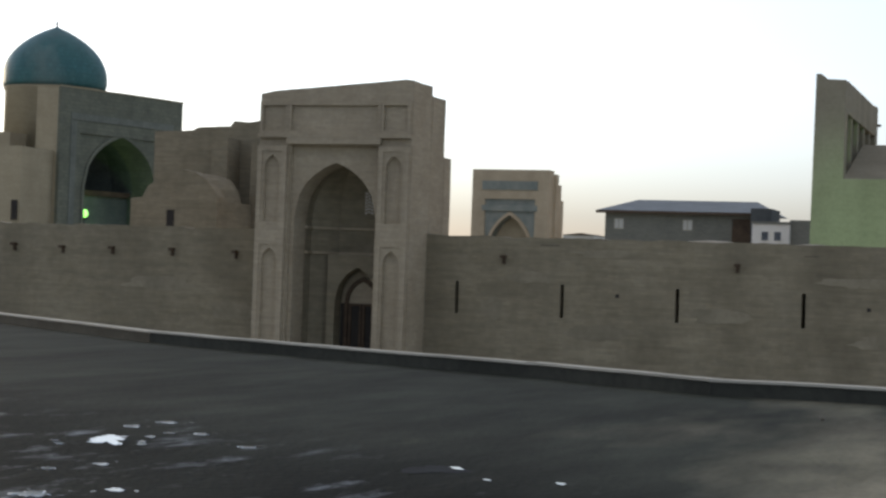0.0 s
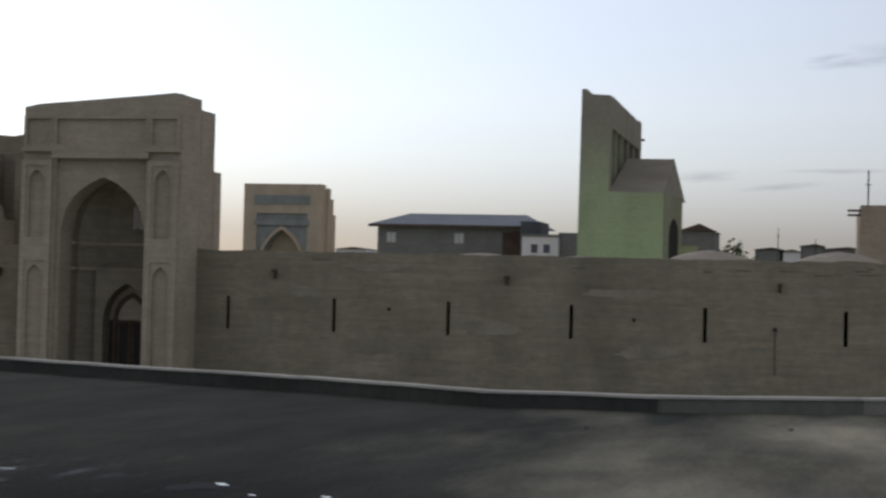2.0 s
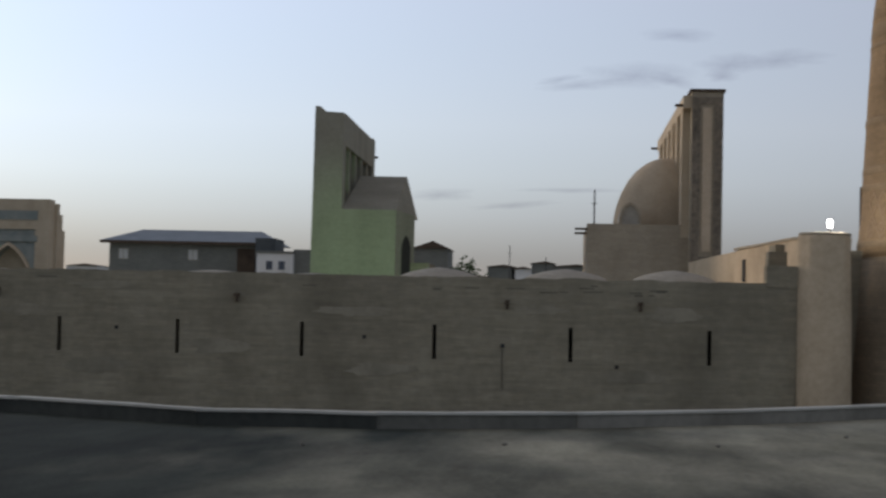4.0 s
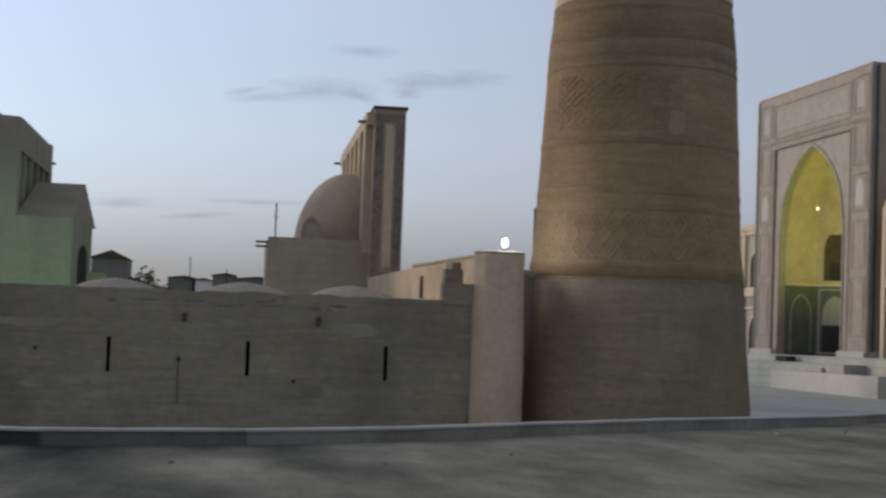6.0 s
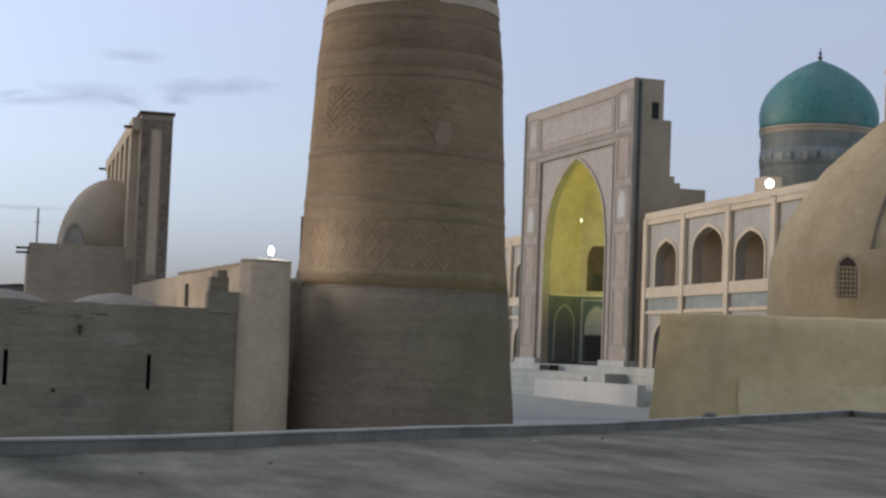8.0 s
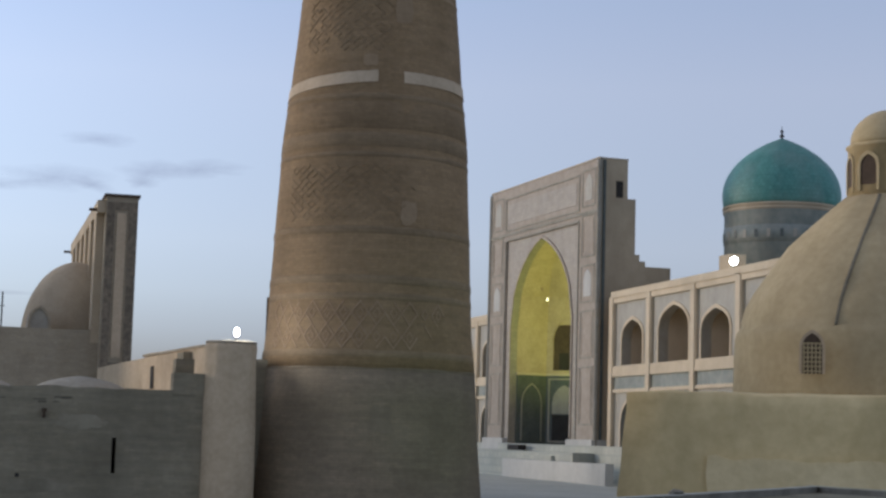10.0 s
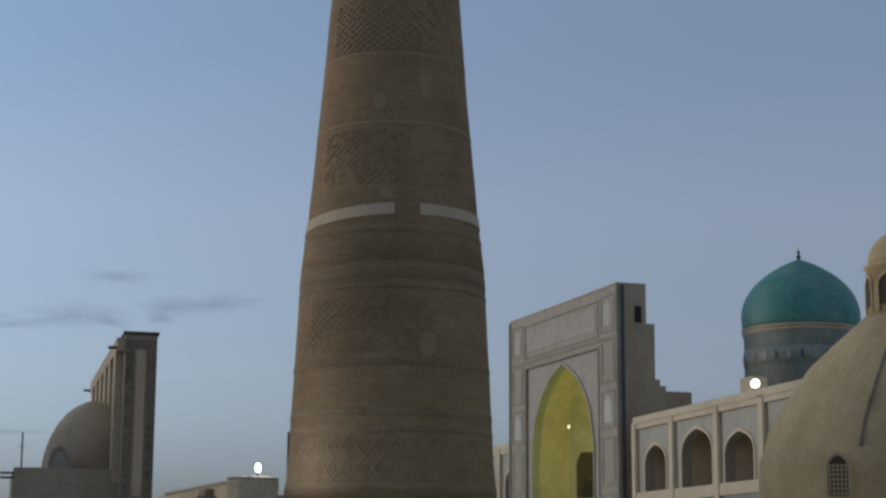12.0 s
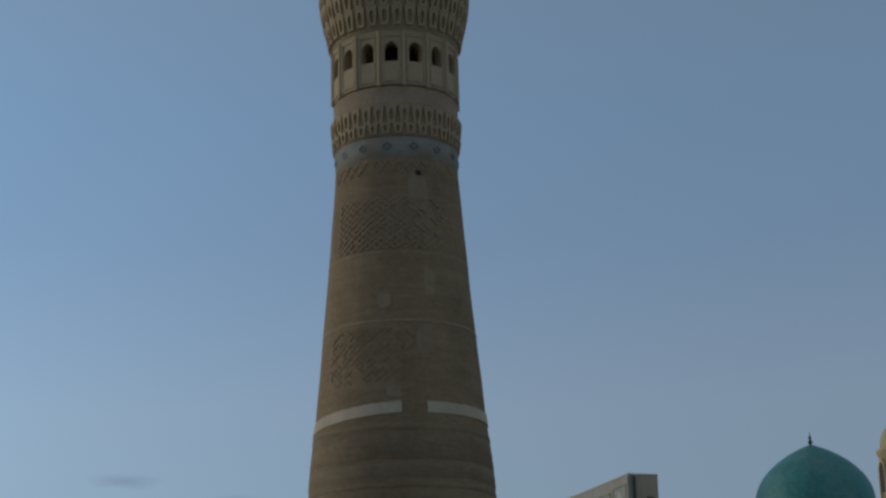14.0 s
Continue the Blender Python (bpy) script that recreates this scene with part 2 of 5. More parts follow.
M_HOUSE = material("house_brick", (0.15, 0.15, 0.128), (0.22, 0.217, 0.185), brick=(0.5, 0.14), scale=0.4, grain=6, stain=0.2)
M_ASPHALT = material("worn_asphalt", (0.184, 0.171, 0.120), (0.290, 0.270, 0.197), rough=0.8, scale=0.6, grain=13, bump=0.6, stain=0.35, stain_color=(0.06, 0.057, 0.052))
# kerb faces differ by place: darkest in the west, palest in the east
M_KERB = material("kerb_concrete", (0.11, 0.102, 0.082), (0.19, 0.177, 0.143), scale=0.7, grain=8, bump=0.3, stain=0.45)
M_KERBWEST = material("dark_west_kerb", (0.035, 0.037, 0.031), (0.075, 0.075, 0.062), scale=0.7, grain=8, bump=0.3, stain=0.4)
M_KERBEAST = material("pale_east_kerb", (0.185, 0.165, 0.130), (0.29, 0.265, 0.213), scale=0.9, grain=6, bump=0.4, stain=0.45)
M_KERBTOP = material("pale_kerb_cap", (0.38, 0.36, 0.3), (0.54, 0.51, 0.43), scale=0.9, grain=10, bump=0.25, stain=0.35)
M_PAVING = material("plaza_paving", (0.400, 0.405, 0.345), (0.520, 0.525, 0.455), scale=0.4, grain=5, bump=0.15, brick=(1.2, 0.6), stain=0.2, mortar=0.85)
M_ROOFCLAY = material("roof_clay", (0.30, 0.265, 0.2), (0.43, 0.385, 0.3), scale=1.2, grain=5, bump=0.5, stain=0.3)
M_SHED = material("dark_shed_sheet", (0.06, 0.065, 0.065), (0.11, 0.115, 0.11), scale=1.0, grain=5, stain=0.2)
M_LEAF = material("leaf", (0.03, 0.05, 0.02), (0.08, 0.11, 0.05), scale=2, grain=8, stain=0.1)
M_LAMP = glow("lamp_glow", (0.93, 0.97, 1.0), 9.0)
M_GLOWWARM = glow("niche_glow_warm", (1.0, 0.97, 0.5), 0.8)
M_WATER = material("puddle_water", (0.02, 0.02, 0.02), (0.04, 0.04, 0.038), gloss=0.5, rough=0.12, scale=3.0, grain=9, bump=0.015, stain=0.0)


def dampen(m, dark):
    """Damp dark asphalt towards the west, with a ragged border and streaks."""
    nt = m.node_tree
    N, L = nt.nodes, nt.links
    bsdf = N["Principled BSDF"]
    old = bsdf.inputs["Base Color"].links[0].from_socket
    tc = N.new("ShaderNodeTexCoord")
    sep = N.new("ShaderNodeSeparateXYZ")
    L.new(tc.outputs["Object"], sep.inputs[0])
    mp = N.new("ShaderNodeMapping")
    mp.inputs["Scale"].default_value = (0.42, 0.13, 1)
    mp.inputs["Rotation"].default_value = (0, 0, 0.25)
    L.new(tc.outputs["Object"], mp.inputs["Vector"])
    nz = N.new("ShaderNodeTexNoise")
    nz.inputs["Scale"].default_value, nz.inputs["Detail"].default_value = 1.3, 7
    L.new(mp.outputs[0], nz.inputs["Vector"])
    a = N.new("ShaderNodeMath")
    a.operation = "MULTIPLY_ADD"
    a.inputs[1].default_value = 16.0
    L.new(nz.outputs["Fac"], a.inputs[0])
    L.new(sep.outputs["X"], a.inputs[2])
    mr = N.new("ShaderNodeMapRange")
    mr.inputs["From Min"].default_value, mr.inputs["From Max"].default_value = 4.2, 10.2
    mr.inputs["To Min"].default_value, mr.inputs["To Max"].default_value = 0.92, 0.0
    L.new(a.outputs[0], mr.inputs["Value"])
    mx = N.new("ShaderNodeMix")
    mx.data_type = "RGBA"
    L.new(mr.outputs[0], mx.inputs["Factor"])
    L.new(old, mx.inputs["A"])
    mx.inputs["B"].default_value = (*dark, 1)
    # mottled by tyres and dirt, in streaks
    sm = N.new("ShaderNodeMapping")
    sm.inputs["Scale"].default_value, sm.inputs["Rotation"].default_value = (0.7, 0.17, 1), (0, 0, -0.5)
    L.new(tc.outputs["Object"], sm.inputs["Vector"])
    sn = N.new("ShaderNodeTexNoise")
    sn.inputs["Scale"].default_value, sn.inputs["Detail"].default_value, sn.inputs["Roughness"].default_value = 1.0, 9, 0.68
    L.new(sm.outputs[0], sn.inputs["Vector"])
    sv = N.new("ShaderNodeMapRange")
    sv.inputs["From Min"].default_value, sv.inputs["From Max"].default_value = 0.35, 0.65
    sv.inputs["To Min"].default_value, sv.inputs["To Max"].default_value = 0.66, 1.38
    L.new(sn.outputs["Fac"], sv.inputs["Value"])
    mm = N.new("ShaderNodeMix")
    mm.data_type, mm.blend_type = "RGBA", "MULTIPLY"
    mm.inputs["Factor"].default_value = 1.0
    L.new(mx.outputs["Result"], mm.inputs["A"])
    L.new(sv.outputs[0], mm.inputs["B"])
    # thin wet film in scattered patches on the damp part
    wet = N.new("ShaderNodeTexNoise")
    wet.inputs["Scale"].default_value, wet.inputs["Detail"].default_value, wet.inputs["Roughness"].default_value = 1.3, 8, 0.7
    wmap = N.new("ShaderNodeMapping")
    wmap.inputs["Scale"].default_value = (1.5, 0.6, 1)
    L.new(tc.outputs["Object"], wmap.inputs["Vector"])
    L.new(wmap.outputs[0], wet.inputs["Vector"])
    wr = N.new("ShaderNodeMapRange")
    wr.inputs["From Min"].default_value, wr.inputs["From Max"].default_value = 0.55, 0.7
    L.new(wet.outputs["Fac"], wr.inputs["Value"])
    near = N.new("ShaderNodeMapRange")
    near.inputs["From Min"].default_value, near.inputs["From Max"].default_value = -1.5, 1.5
    near.inputs["To Min"].default_value, near.inputs["To Max"].default_value = 1.0, 0.0
    da = N.new("ShaderNodeMath")
    da.operation = "MULTIPLY_ADD"
    da.inputs[1].default_value = 0.55
    L.new(sep.outputs["X"], da.inputs[0])
    L.new(sep.outputs["Y"], da.inputs[2])
    db = N.new("ShaderNodeMath")
    db.operation = "ADD"
    db.inputs[1].default_value = -10.2
    L.new(da.outputs[0], db.inputs[0])
    L.new(db.outputs[0], near.inputs["Value"])
    wm = N.new("ShaderNodeMath")
    wm.operation = "MULTIPLY"
    L.new(wr.outputs[0], wm.inputs[0])
    L.new(near.outputs[0], wm.inputs[1])
    soak = N.new("ShaderNodeMapRange")
    soak.inputs["To Min"].default_value, soak.inputs["To Max"].default_value = 1.0, 0.38
    L.new(near.outputs[0], soak.inputs["Value"])
    so = N.new("ShaderNodeMix")
    so.data_type, so.blend_type = "RGBA", "MULTIPLY"
    so.inputs["Factor"].default_value = 1.0
    L.new(mm.outputs["Result"], so.inputs["A"])
    L.new(soak.outputs[0], so.inputs["B"])
    L.new(so.outputs["Result"], bsdf.inputs["Base Color"])
    ro = N.new("ShaderNodeMapRange")
    ro.inputs["To Min"].default_value, ro.inputs["To Max"].default_value = 0.85, 0.3
    L.new(wm.outputs[0], ro.inputs["Value"])
    L.new(ro.outputs[0], bsdf.inputs["Roughness"])
    sp_ = N.new("ShaderNodeMapRange")
    sp_.inputs["To Min"].default_value, sp_.inputs["To Max"].default_value = 0.03, 0.2
    L.new(wm.outputs[0], sp_.inputs["Value"])
    L.new(sp_.outputs[0], bsdf.inputs["Specular IOR Level"])


dampen(M_ASPHALT, (0.022, 0.028, 0.023))


def dome_material(name, dark, light):
    """Glazed tiles in courses, faded in patches."""
    m = material(name, dark, light, rough=0.5, scale=0.7, grain=3, bump=0.25, brick=(0.35, 0.3), uv=True, stain=0.42, mortar=0.8, gloss=0.28, stain_color=(0.24, 0.28, 0.25))
    return m


M_TURQ = dome_material("turquoise_tile", (0.05, 0.19, 0.165), (0.125, 0.33, 0.29))
M_TURQ_OLD = dome_material("old_turquoise_tile", (0.025, 0.1, 0.105), (0.05, 0.17, 0.175))


# ---------- mesh helpers ----------
def mesh_object(name, bm, mat):
    bmesh.ops.recalc_face_normals(bm, faces=bm.faces)
    me = bpy.data.meshes.new(name)
    bm.to_mesh(me)
    bm.free()
    me.materials.append(mat)
    return new(name, me)


def part(name, bm, mat, parent, label=""):
    ob = mesh_object(name, bm, mat)
    ob.parent = parent
    return tagged(ob, label) if label else ob


def thing(name, x, y, z, rz, label, category, group="", kind=""):
    ob = new(name)
    ob.empty_display_size = 0.2
    ob.matrix_world = pose(x, y, z, 0, 0, rz)
    return tagged(ob, label, category, group, kind)


def smooth(ob):
    for p in ob.data.polygons:
        p.use_smooth = True
    return ob


def box(x0, x1, y0, y1, z0, z1, bm=None, taper=0.0):
    """A box; taper draws its top in on all sides."""
    bm = bm or bmesh.new()
    t = taper
    v = [bm.verts.new(p) for p in ((x0, y0, z0), (x1, y0, z0), (x1, y1, z0), (x0, y1, z0),
                                   (x0 + t, y0 + t, z1), (x1 - t, y0 + t, z1), (x1 - t, y1 - t, z1), (x0 + t, y1 - t, z1))]
    for f in ((0, 3, 2, 1), (4, 5, 6, 7), (0, 1, 5, 4), (1, 2, 6, 5), (2, 3, 7, 6), (3, 0, 4, 7)):
        bm.faces.new([v[i] for i in f])
    return bm


def worn(bm, amount=0.03, cuts=3, seed=0):
    """Cuts a form finer and makes it slightly uneven, as old masonry is."""
    bmesh.ops.subdivide_edges(bm, edges=bm.edges, cuts=cuts, use_grid_fill=True)
    for v in bm.verts:
        v.co += noise.noise_vector(v.co * 0.9 + Vector((seed * 7.1, 0, 0))) * amount
    return bm


def slab(outline, y0, y1, bm=None):
    """A closed outline in x and z, drawn out from y0 to y1."""
    bm = bm or bmesh.new()
    a = [bm.verts.new((x, y0, z)) for x, z in outline]
    b = [bm.verts.new((x, y1, z)) for x, z in outline]
    bm.faces.new(a)
    bm.faces.new(b[::-1])
    n = len(outline)
    for i in range(n):
        bm.faces.new((a[i], b[i], b[(i + 1) % n], a[(i + 1) % n]))
    return bm


def arch_line(cx, w, spring, apex, n=10):
    """A pointed arch from its left foot over the apex to its right foot; w is half its width."""
    h = apex - spring
    hh = max(h, 1.45 * w)
    c = (hh * hh - w * w) / (2 * w)
    r = w + c
    pts = []
    for i in range(n + 1):
        x = -w + w * i / n
        z = math.sqrt(max(r * r - (x - c) ** 2, 0.0)) * h / hh
        pts.append((cx + x, spring + z))
    return pts + [(2 * cx - x, z) for x, z in pts[-2::-1]]


def arch_hole(x0, x1, z0, z1, cx, w, sill, spring, apex, y0, y1, bm=None):
    """A wall field with a pointed opening through it."""
    bm = bm or bmesh.new()
    if sill > z0 + 1e-4:
        box(x0, x1, y0, y1, z0, sill, bm)
    line = arch_line(cx, w, spring, apex)
    mid = len(line) // 2
    left = [(x0, sill), (cx - w, sill)] + line[:mid + 1] + [(cx, z1), (x0, z1)]
    right = [(cx, z1)] + line[mid:] + [(cx + w, sill), (x1, sill), (x1, z1)]
    for o in (left, right):
        slab(o, y0, y1, bm)
    return bm


def arch_plate(cx, w, sill, spring, apex, y0, y1, bm=None):
    """A solid pointed panel."""
    return slab([(cx - w, sill)] + arch_line(cx, w, spring, apex) + [(cx + w, sill)], y0, y1, bm)


def arch_rim(cx, w, sill, spring, apex, width, y0, y1, bm=None):
    """A moulding that follows a pointed opening."""
    bm = bm or bmesh.new()
    inner = [(cx - w, sill)] + arch_line(cx, w, spring, apex) + [(cx + w, sill)]
    outer = [(cx - w - width, sill)] + arch_line(cx, w + width, spring, apex + width * 1.25) + [(cx + w + width, sill)]
    for i in range(len(inner) - 1):
        slab([inner[i], inner[i + 1], outer[i + 1], outer[i]], y0, y1, bm)
    return bm


def border(x0, x1, z0, z1, width, y0, y1, bm=None):
    """A rectangular moulding."""
    bm = bm or bmesh.new()
    box(x0, x1, y0, y1, z0, z0 + width, bm)
    box(x0, x1, y0, y1, z1 - width, z1, bm)
    box(x0, x0 + width, y0, y1, z0 + width, z1 - width, bm)
    box(x1 - width, x1, y0, y1, z0 + width, z1 - width, bm)
    return bm


PLAN = ((-1, 0), (-1, 0.4), (-0.5, 1), (0.5, 1), (1, 0.4), (1, 0))


OCTAGON = ((-1, 0), (-1, 0.53), (-0.6, 1), (0.6, 1), (1, 0.53), (1, 0))


def niche(cx, w, floor, spring, apex, depth, y0, plan=PLAN):
    """A half-octagonal niche: upright walls, and a faceted half dome that meets the arch."""
    bm = bmesh.new()
    line = arch_line(cx, w, spring, apex)
    line = line[:len(line) // 2 + 1]
    rows = [[bm.verts.new((cx + px * w, y0 + py * depth, floor)) for px, py in plan]]
    for x, z in line[:-1]:
        k = (cx - x) / w
        rows.append([bm.verts.new((cx + px * w * k, y0 + py * depth * (0.35 + 0.65 * k) * (1 if k > 0.12 else k / 0.12), z)) for px, py in plan])
    top = bm.verts.new((cx, y0, apex))
    for a, b in zip(rows, rows[1:]):
        for i in range(len(plan) - 1):
            bm.faces.new((a[i], a[i + 1], b[i + 1], b[i]))
    for i in range(len(plan) - 1):
        bm.faces.new((rows[-1][i], rows[-1][i + 1], top))
    return bm


def facets(cx, w, depth, y0, plan=PLAN):
    """Middle, half width and turn of each upright wall of a niche, local -y facing in."""
    out = []
    for (ax, ay), (bx, by) in zip(plan, plan[1:]):
        a, b = Vector((cx + ax * w, y0 + ay * depth, 0)), Vector((cx + bx * w, y0 + by * depth, 0))
        out.append(((a + b) / 2, (b - a).length / 2, math.degrees(math.atan2(b.y - a.y, b.x - a.x))))
    return out


def lathe(profile, n=64, cx=0.0, cy=0.0, bm=None, wobble=0.0):
    """A turned form with UV in metres round and up."""
    bm = bm or bmesh.new()
    uv = bm.loops.layers.uv.verify()
    rows = []
    for r, z in profile:
        rows.append([bm.verts.new((cx + (r + wobble * noise.noise(Vector((math.cos(2 * math.pi * i / n) * 3, math.sin(2 * math.pi * i / n) * 3, z * 0.6)))) * math.cos(2 * math.pi * i / n),
                                   cy + (r + wobble * noise.noise(Vector((math.cos(2 * math.pi * i / n) * 3, math.sin(2 * math.pi * i / n) * 3, z * 0.6)))) * math.sin(2 * math.pi * i / n), z)) for i in range(n)])
    length, run = 0.0, [0.0]
    for (r0, z0), (r1, z1) in zip(profile, profile[1:]):
        length += math.hypot(r1 - r0, z1 - z0)
        run.append(length)
    rm = max(r for r, z in profile)
    for k in range(len(rows) - 1):
        for i in range(n):
            j = (i + 1) % n
            f = bm.faces.new((rows[k][i], rows[k][j], rows[k + 1][j], rows[k + 1][i]))
            f.smooth = True
            for loop, (a, b) in zip(f.loops, ((i, k), (i + 1, k), (i + 1, k + 1), (i, k + 1))):
                loop[uv].uv = (2 * math.pi * rm * a / n, run[b])
    for row in (rows[0], rows[-1]):
        if (row[0].co - row[n // 2].co).length > 0.02:
            bm.faces.new(row)
    return bm


def dome_profile(r, z0, z1, n=14, bulge=0.03, point=0.25):
    """An onion-shouldered dome from its foot to its tip."""
    out = []
    for i in range(n + 1):
        a = i / n * math.pi / 2
        x = math.cos(a) * (1 + bulge * math.sin(2 * a) * 2)
        z = (1 - point) * math.sin(a) + point * (i / n) ** 1.1
        out.append((max(r * x, 0.005), z0 + (z1 - z0) * z))
    return out


def tube(points, radius, sides=6):
    bm = bmesh.new()
    rows = []
    for k, p in enumerate(points):
        p = Vector(p)
        d = (Vector(points[min(k + 1, len(points) - 1)]) - Vector(points[max(k - 1, 0)])).normalized()
        u = d.orthogonal().normalized()
        w = d.cross(u)
        rr = radius[k] if isinstance(radius, (list, tuple)) else radius
        rows.append([bm.verts.new(p + (u * math.cos(2 * math.pi * i / sides) + w * math.sin(2 * math.pi * i / sides)) * rr) for i in range(sides)])
    for a, b in zip(rows, rows[1:]):
        for i in range(sides):
            bm.faces.new((a[i], a[(i + 1) % sides], b[(i + 1) % sides], b[i]))
    bm.faces.new(rows[0])
    bm.faces.new(rows[-1])
    return bm


# ---------- ground ----------
def ground_z(x, y):
    """The old level lies lower beside the wall and rises gently to the far square."""
    s = min(max((math.hypot(x, y) - 72) / 55, 0.0), 1.0)
    return -0.45 + 0.85 * s * s * (3 - 2 * s)


bm = bmesh.new()
xs = [-3000, -1200, -400] + [-160 + 8 * i for i in range(41)] + [400, 1200, 3000]
ys = [-3000, -800, -200] + [-40 + 8 * i for i in range(34)] + [400, 1200, 3000]
grid = [[bm.verts.new((x, y, ground_z(x, y))) for x in xs] for y in ys]
for r0, r1 in zip(grid, grid[1:]):
    for i in range(len(xs) - 1):
        bm.faces.new((r0[i], r0[i + 1], r1[i + 1], r1[i]))
tagged(mesh_object("ground", bm, M_PAVING), "pale grey paved square sloping gently up", "ground", kind="structure")

KERB = [(-46, 56), (-34, 44.6), (-24.5, 35.7), (-17, 30.0), (-12.3, 27.7), (-8, 25.8), (-4.9, 24.0), (-2.5, 24.1), (0.2, 25.3), (3, 27.6), (7.2, 32.2), (13, 37.6), (19.4, 45.2), (25, 51.7), (30.5, 58.4), (31.5, 50), (33, 30), (36, -20)]
TOP = 1.7
bm = bmesh.new()
outline = KERB + [(36, -45), (-60, -45), (-60, 50)]
up = [bm.verts.new((x, y, TOP)) for x, y in outline]
down = [bm.verts.new((x, y, -1.0)) for x, y in outline]
bm.faces.new(up)
for i in range(len(outline)):
    j = (i + 1) % len(outline)
    bm.faces.new((up[i], up[j], down[j], down[i]))
tagged(mesh_object("road", bm, M_ASPHALT), "dark worn asphalt terrace with damp stains", "road", kind="structure")


def kerb_run(a, b, n):
    """One length of kerb with its pale cap."""
    d = Vector((b[0] - a[0], b[1] - a[1], 0))
    length = d.length
    ang = math.degrees(math.atan2(d.y, d.x))
    k = thing("kerb", a[0], a[1], TOP, ang, "low grey concrete kerb with a pale worn cap", "kerb", group="kerb lengths along the road", kind="structure")
    part("kerbstone", worn(box(-0.06, length + 0.06, -0.22, 0.02, -0.02, 0.19), 0.012, 4, n), M_KERBWEST if a[0] < -4 else M_KERB if a[0] < -1 else M_KERBEAST, k)
    part("cap", worn(box(-0.08, length + 0.08, -0.25, 0.05, 0.194 + 0.002 * (n % 2), 0.228 + 0.002 * (n % 2)), 0.012, 4, n), M_KERBTOP, k, "pale mortar cap")


for n, (a, b) in enumerate(zip(KERB[:-2], KERB[1:-1])):
    kerb_run(a, b, n)

# ---------- south wall of the mosque ----------
W = 64.0
WT = 4.75
SLITS = [-22.83, -18.57, -14.1, -9.43, -4.51, 0.5, 5.55]
wall = thing("wall_south", 0, W, 0, 0, "long tan brick wall with narrow vertical slits", "wall", kind="structure")


def wall_run(x0, x1, slits, top, seed):
    bm = bmesh.new()
    cuts = [x0] + [c for s in slits for c in (s - 0.075, s + 0.075)] + [x1]
    z0, z1 = 1.7, 2.97
    n = max(2, int((x1 - x0) / 0.35))
    for i in range(n):
        a, b = x0 + (x1 - x0) * i / n, x0 + (x1 - x0) * (i + 1) / n
        box(a, b, 0, 0.9, -1.0, z0, bm)
        t0 = top + 0.09 * noise.noise(Vector((a * 0.8, seed, 0))) + 0.05 * noise.noise(Vector((a * 3.1, seed, 4)))
        t1 = top + 0.09 * noise.noise(Vector((b * 0.8, seed, 0))) + 0.05 * noise.noise(Vector((b * 3.1, seed, 4)))
        slab([(a, z1), (b, z1), (b, t1), (a, t0)], 0, 0.9, bm)
    for a, b in zip(cuts[::2], cuts[1::2]):
        box(a, b, 0, 0.9, z0, z1, bm)
    bmesh.ops.remove_doubles(bm, verts=bm.verts, dist=1e-4)
    return bm


part("wall_face", wall_run(-24.2, 8.7, SLITS, WT, 1), M_WALL, wall)
part("wall_face", wall_run(-75, -30.4, [], WT + 0.02, 5), M_WALL, wall)
part("plinth", worn(box(-21.5, 8.6, -0.06, 0.03, -1.0, 0.62), 0.015, 5, 3), M_WALL, wall)
part("raised_block", worn(box(7.58, 8.8, -0.03, 0.8, 4.6, 5.4), 0.03, 3, 2), M_WALL, wall)
part("raised_block", worn(box(7.9, 8.6, 2.2, 3.2, 4.3, 6.0), 0.03, 3, 4), M_WALL, wall)
# dark sheet painted for the shade behind the slits
part("slit_shade_back", box(-23.4, 8.7, 1.4, 1.5, 1.2, 3.4), M_DARK, wall)
for x, z in ((-16.4, 2.55), (-7.1, 2.4), (2.2, 1.5)):
    part("putlog_hole", box(x - 0.07, x + 0.07, -0.012, 0.1, z, z + 0.13), M_DARK, wall, "small square hole in the brickwork")


def wall_blot(x, z, rx, rz, seed):
    """A thin ragged skin of newer render on the wall."""
    ring0 = []
    for i in range(32):
        t = 2 * math.pi * i / 32
        k = 1 + 0.45 * noise.noise(Vector((math.cos(t) * 1.7, math.sin(t) * 1.7, seed))) + 0.25 * noise.noise(Vector((math.cos(t) * 5, math.sin(t) * 5, seed)))
        ring0.append((x + rx * k * math.cos(t), z + rz * k * math.sin(t)))
    return slab(ring0, -0.014, 0.05)


for k, (x, z, rx, rz) in enumerate(((-19.8, 3.2, 1.0, 0.2), (-21.4, 2.0, 0.5, 0.4), (-16.9, 4.2, 1.3, 0.14), (-12.6, 2.0, 1.1, 0.3), (-7.4, 3.4, 1.4, 0.2), (-6.5, 1.3, 1.2, 0.25), (2.8, 1.2, 1.3, 0.2), (4.2, 3.5, 1.0, 0.25), (-0.6, 3.6, 0.9, 0.18), (-17.0, 1.2, 1.4, 0.3), (-36.0, 2.4, 1.6, 0.3), (-32.5, 1.4, 0.9, 0.4))):
    part("render_patch", wall_blot(x, z, rx, rz, k * 3.1), M_WALLPATCH, wall, "paler patch of newer clay render")
rnd = random.Random(8)
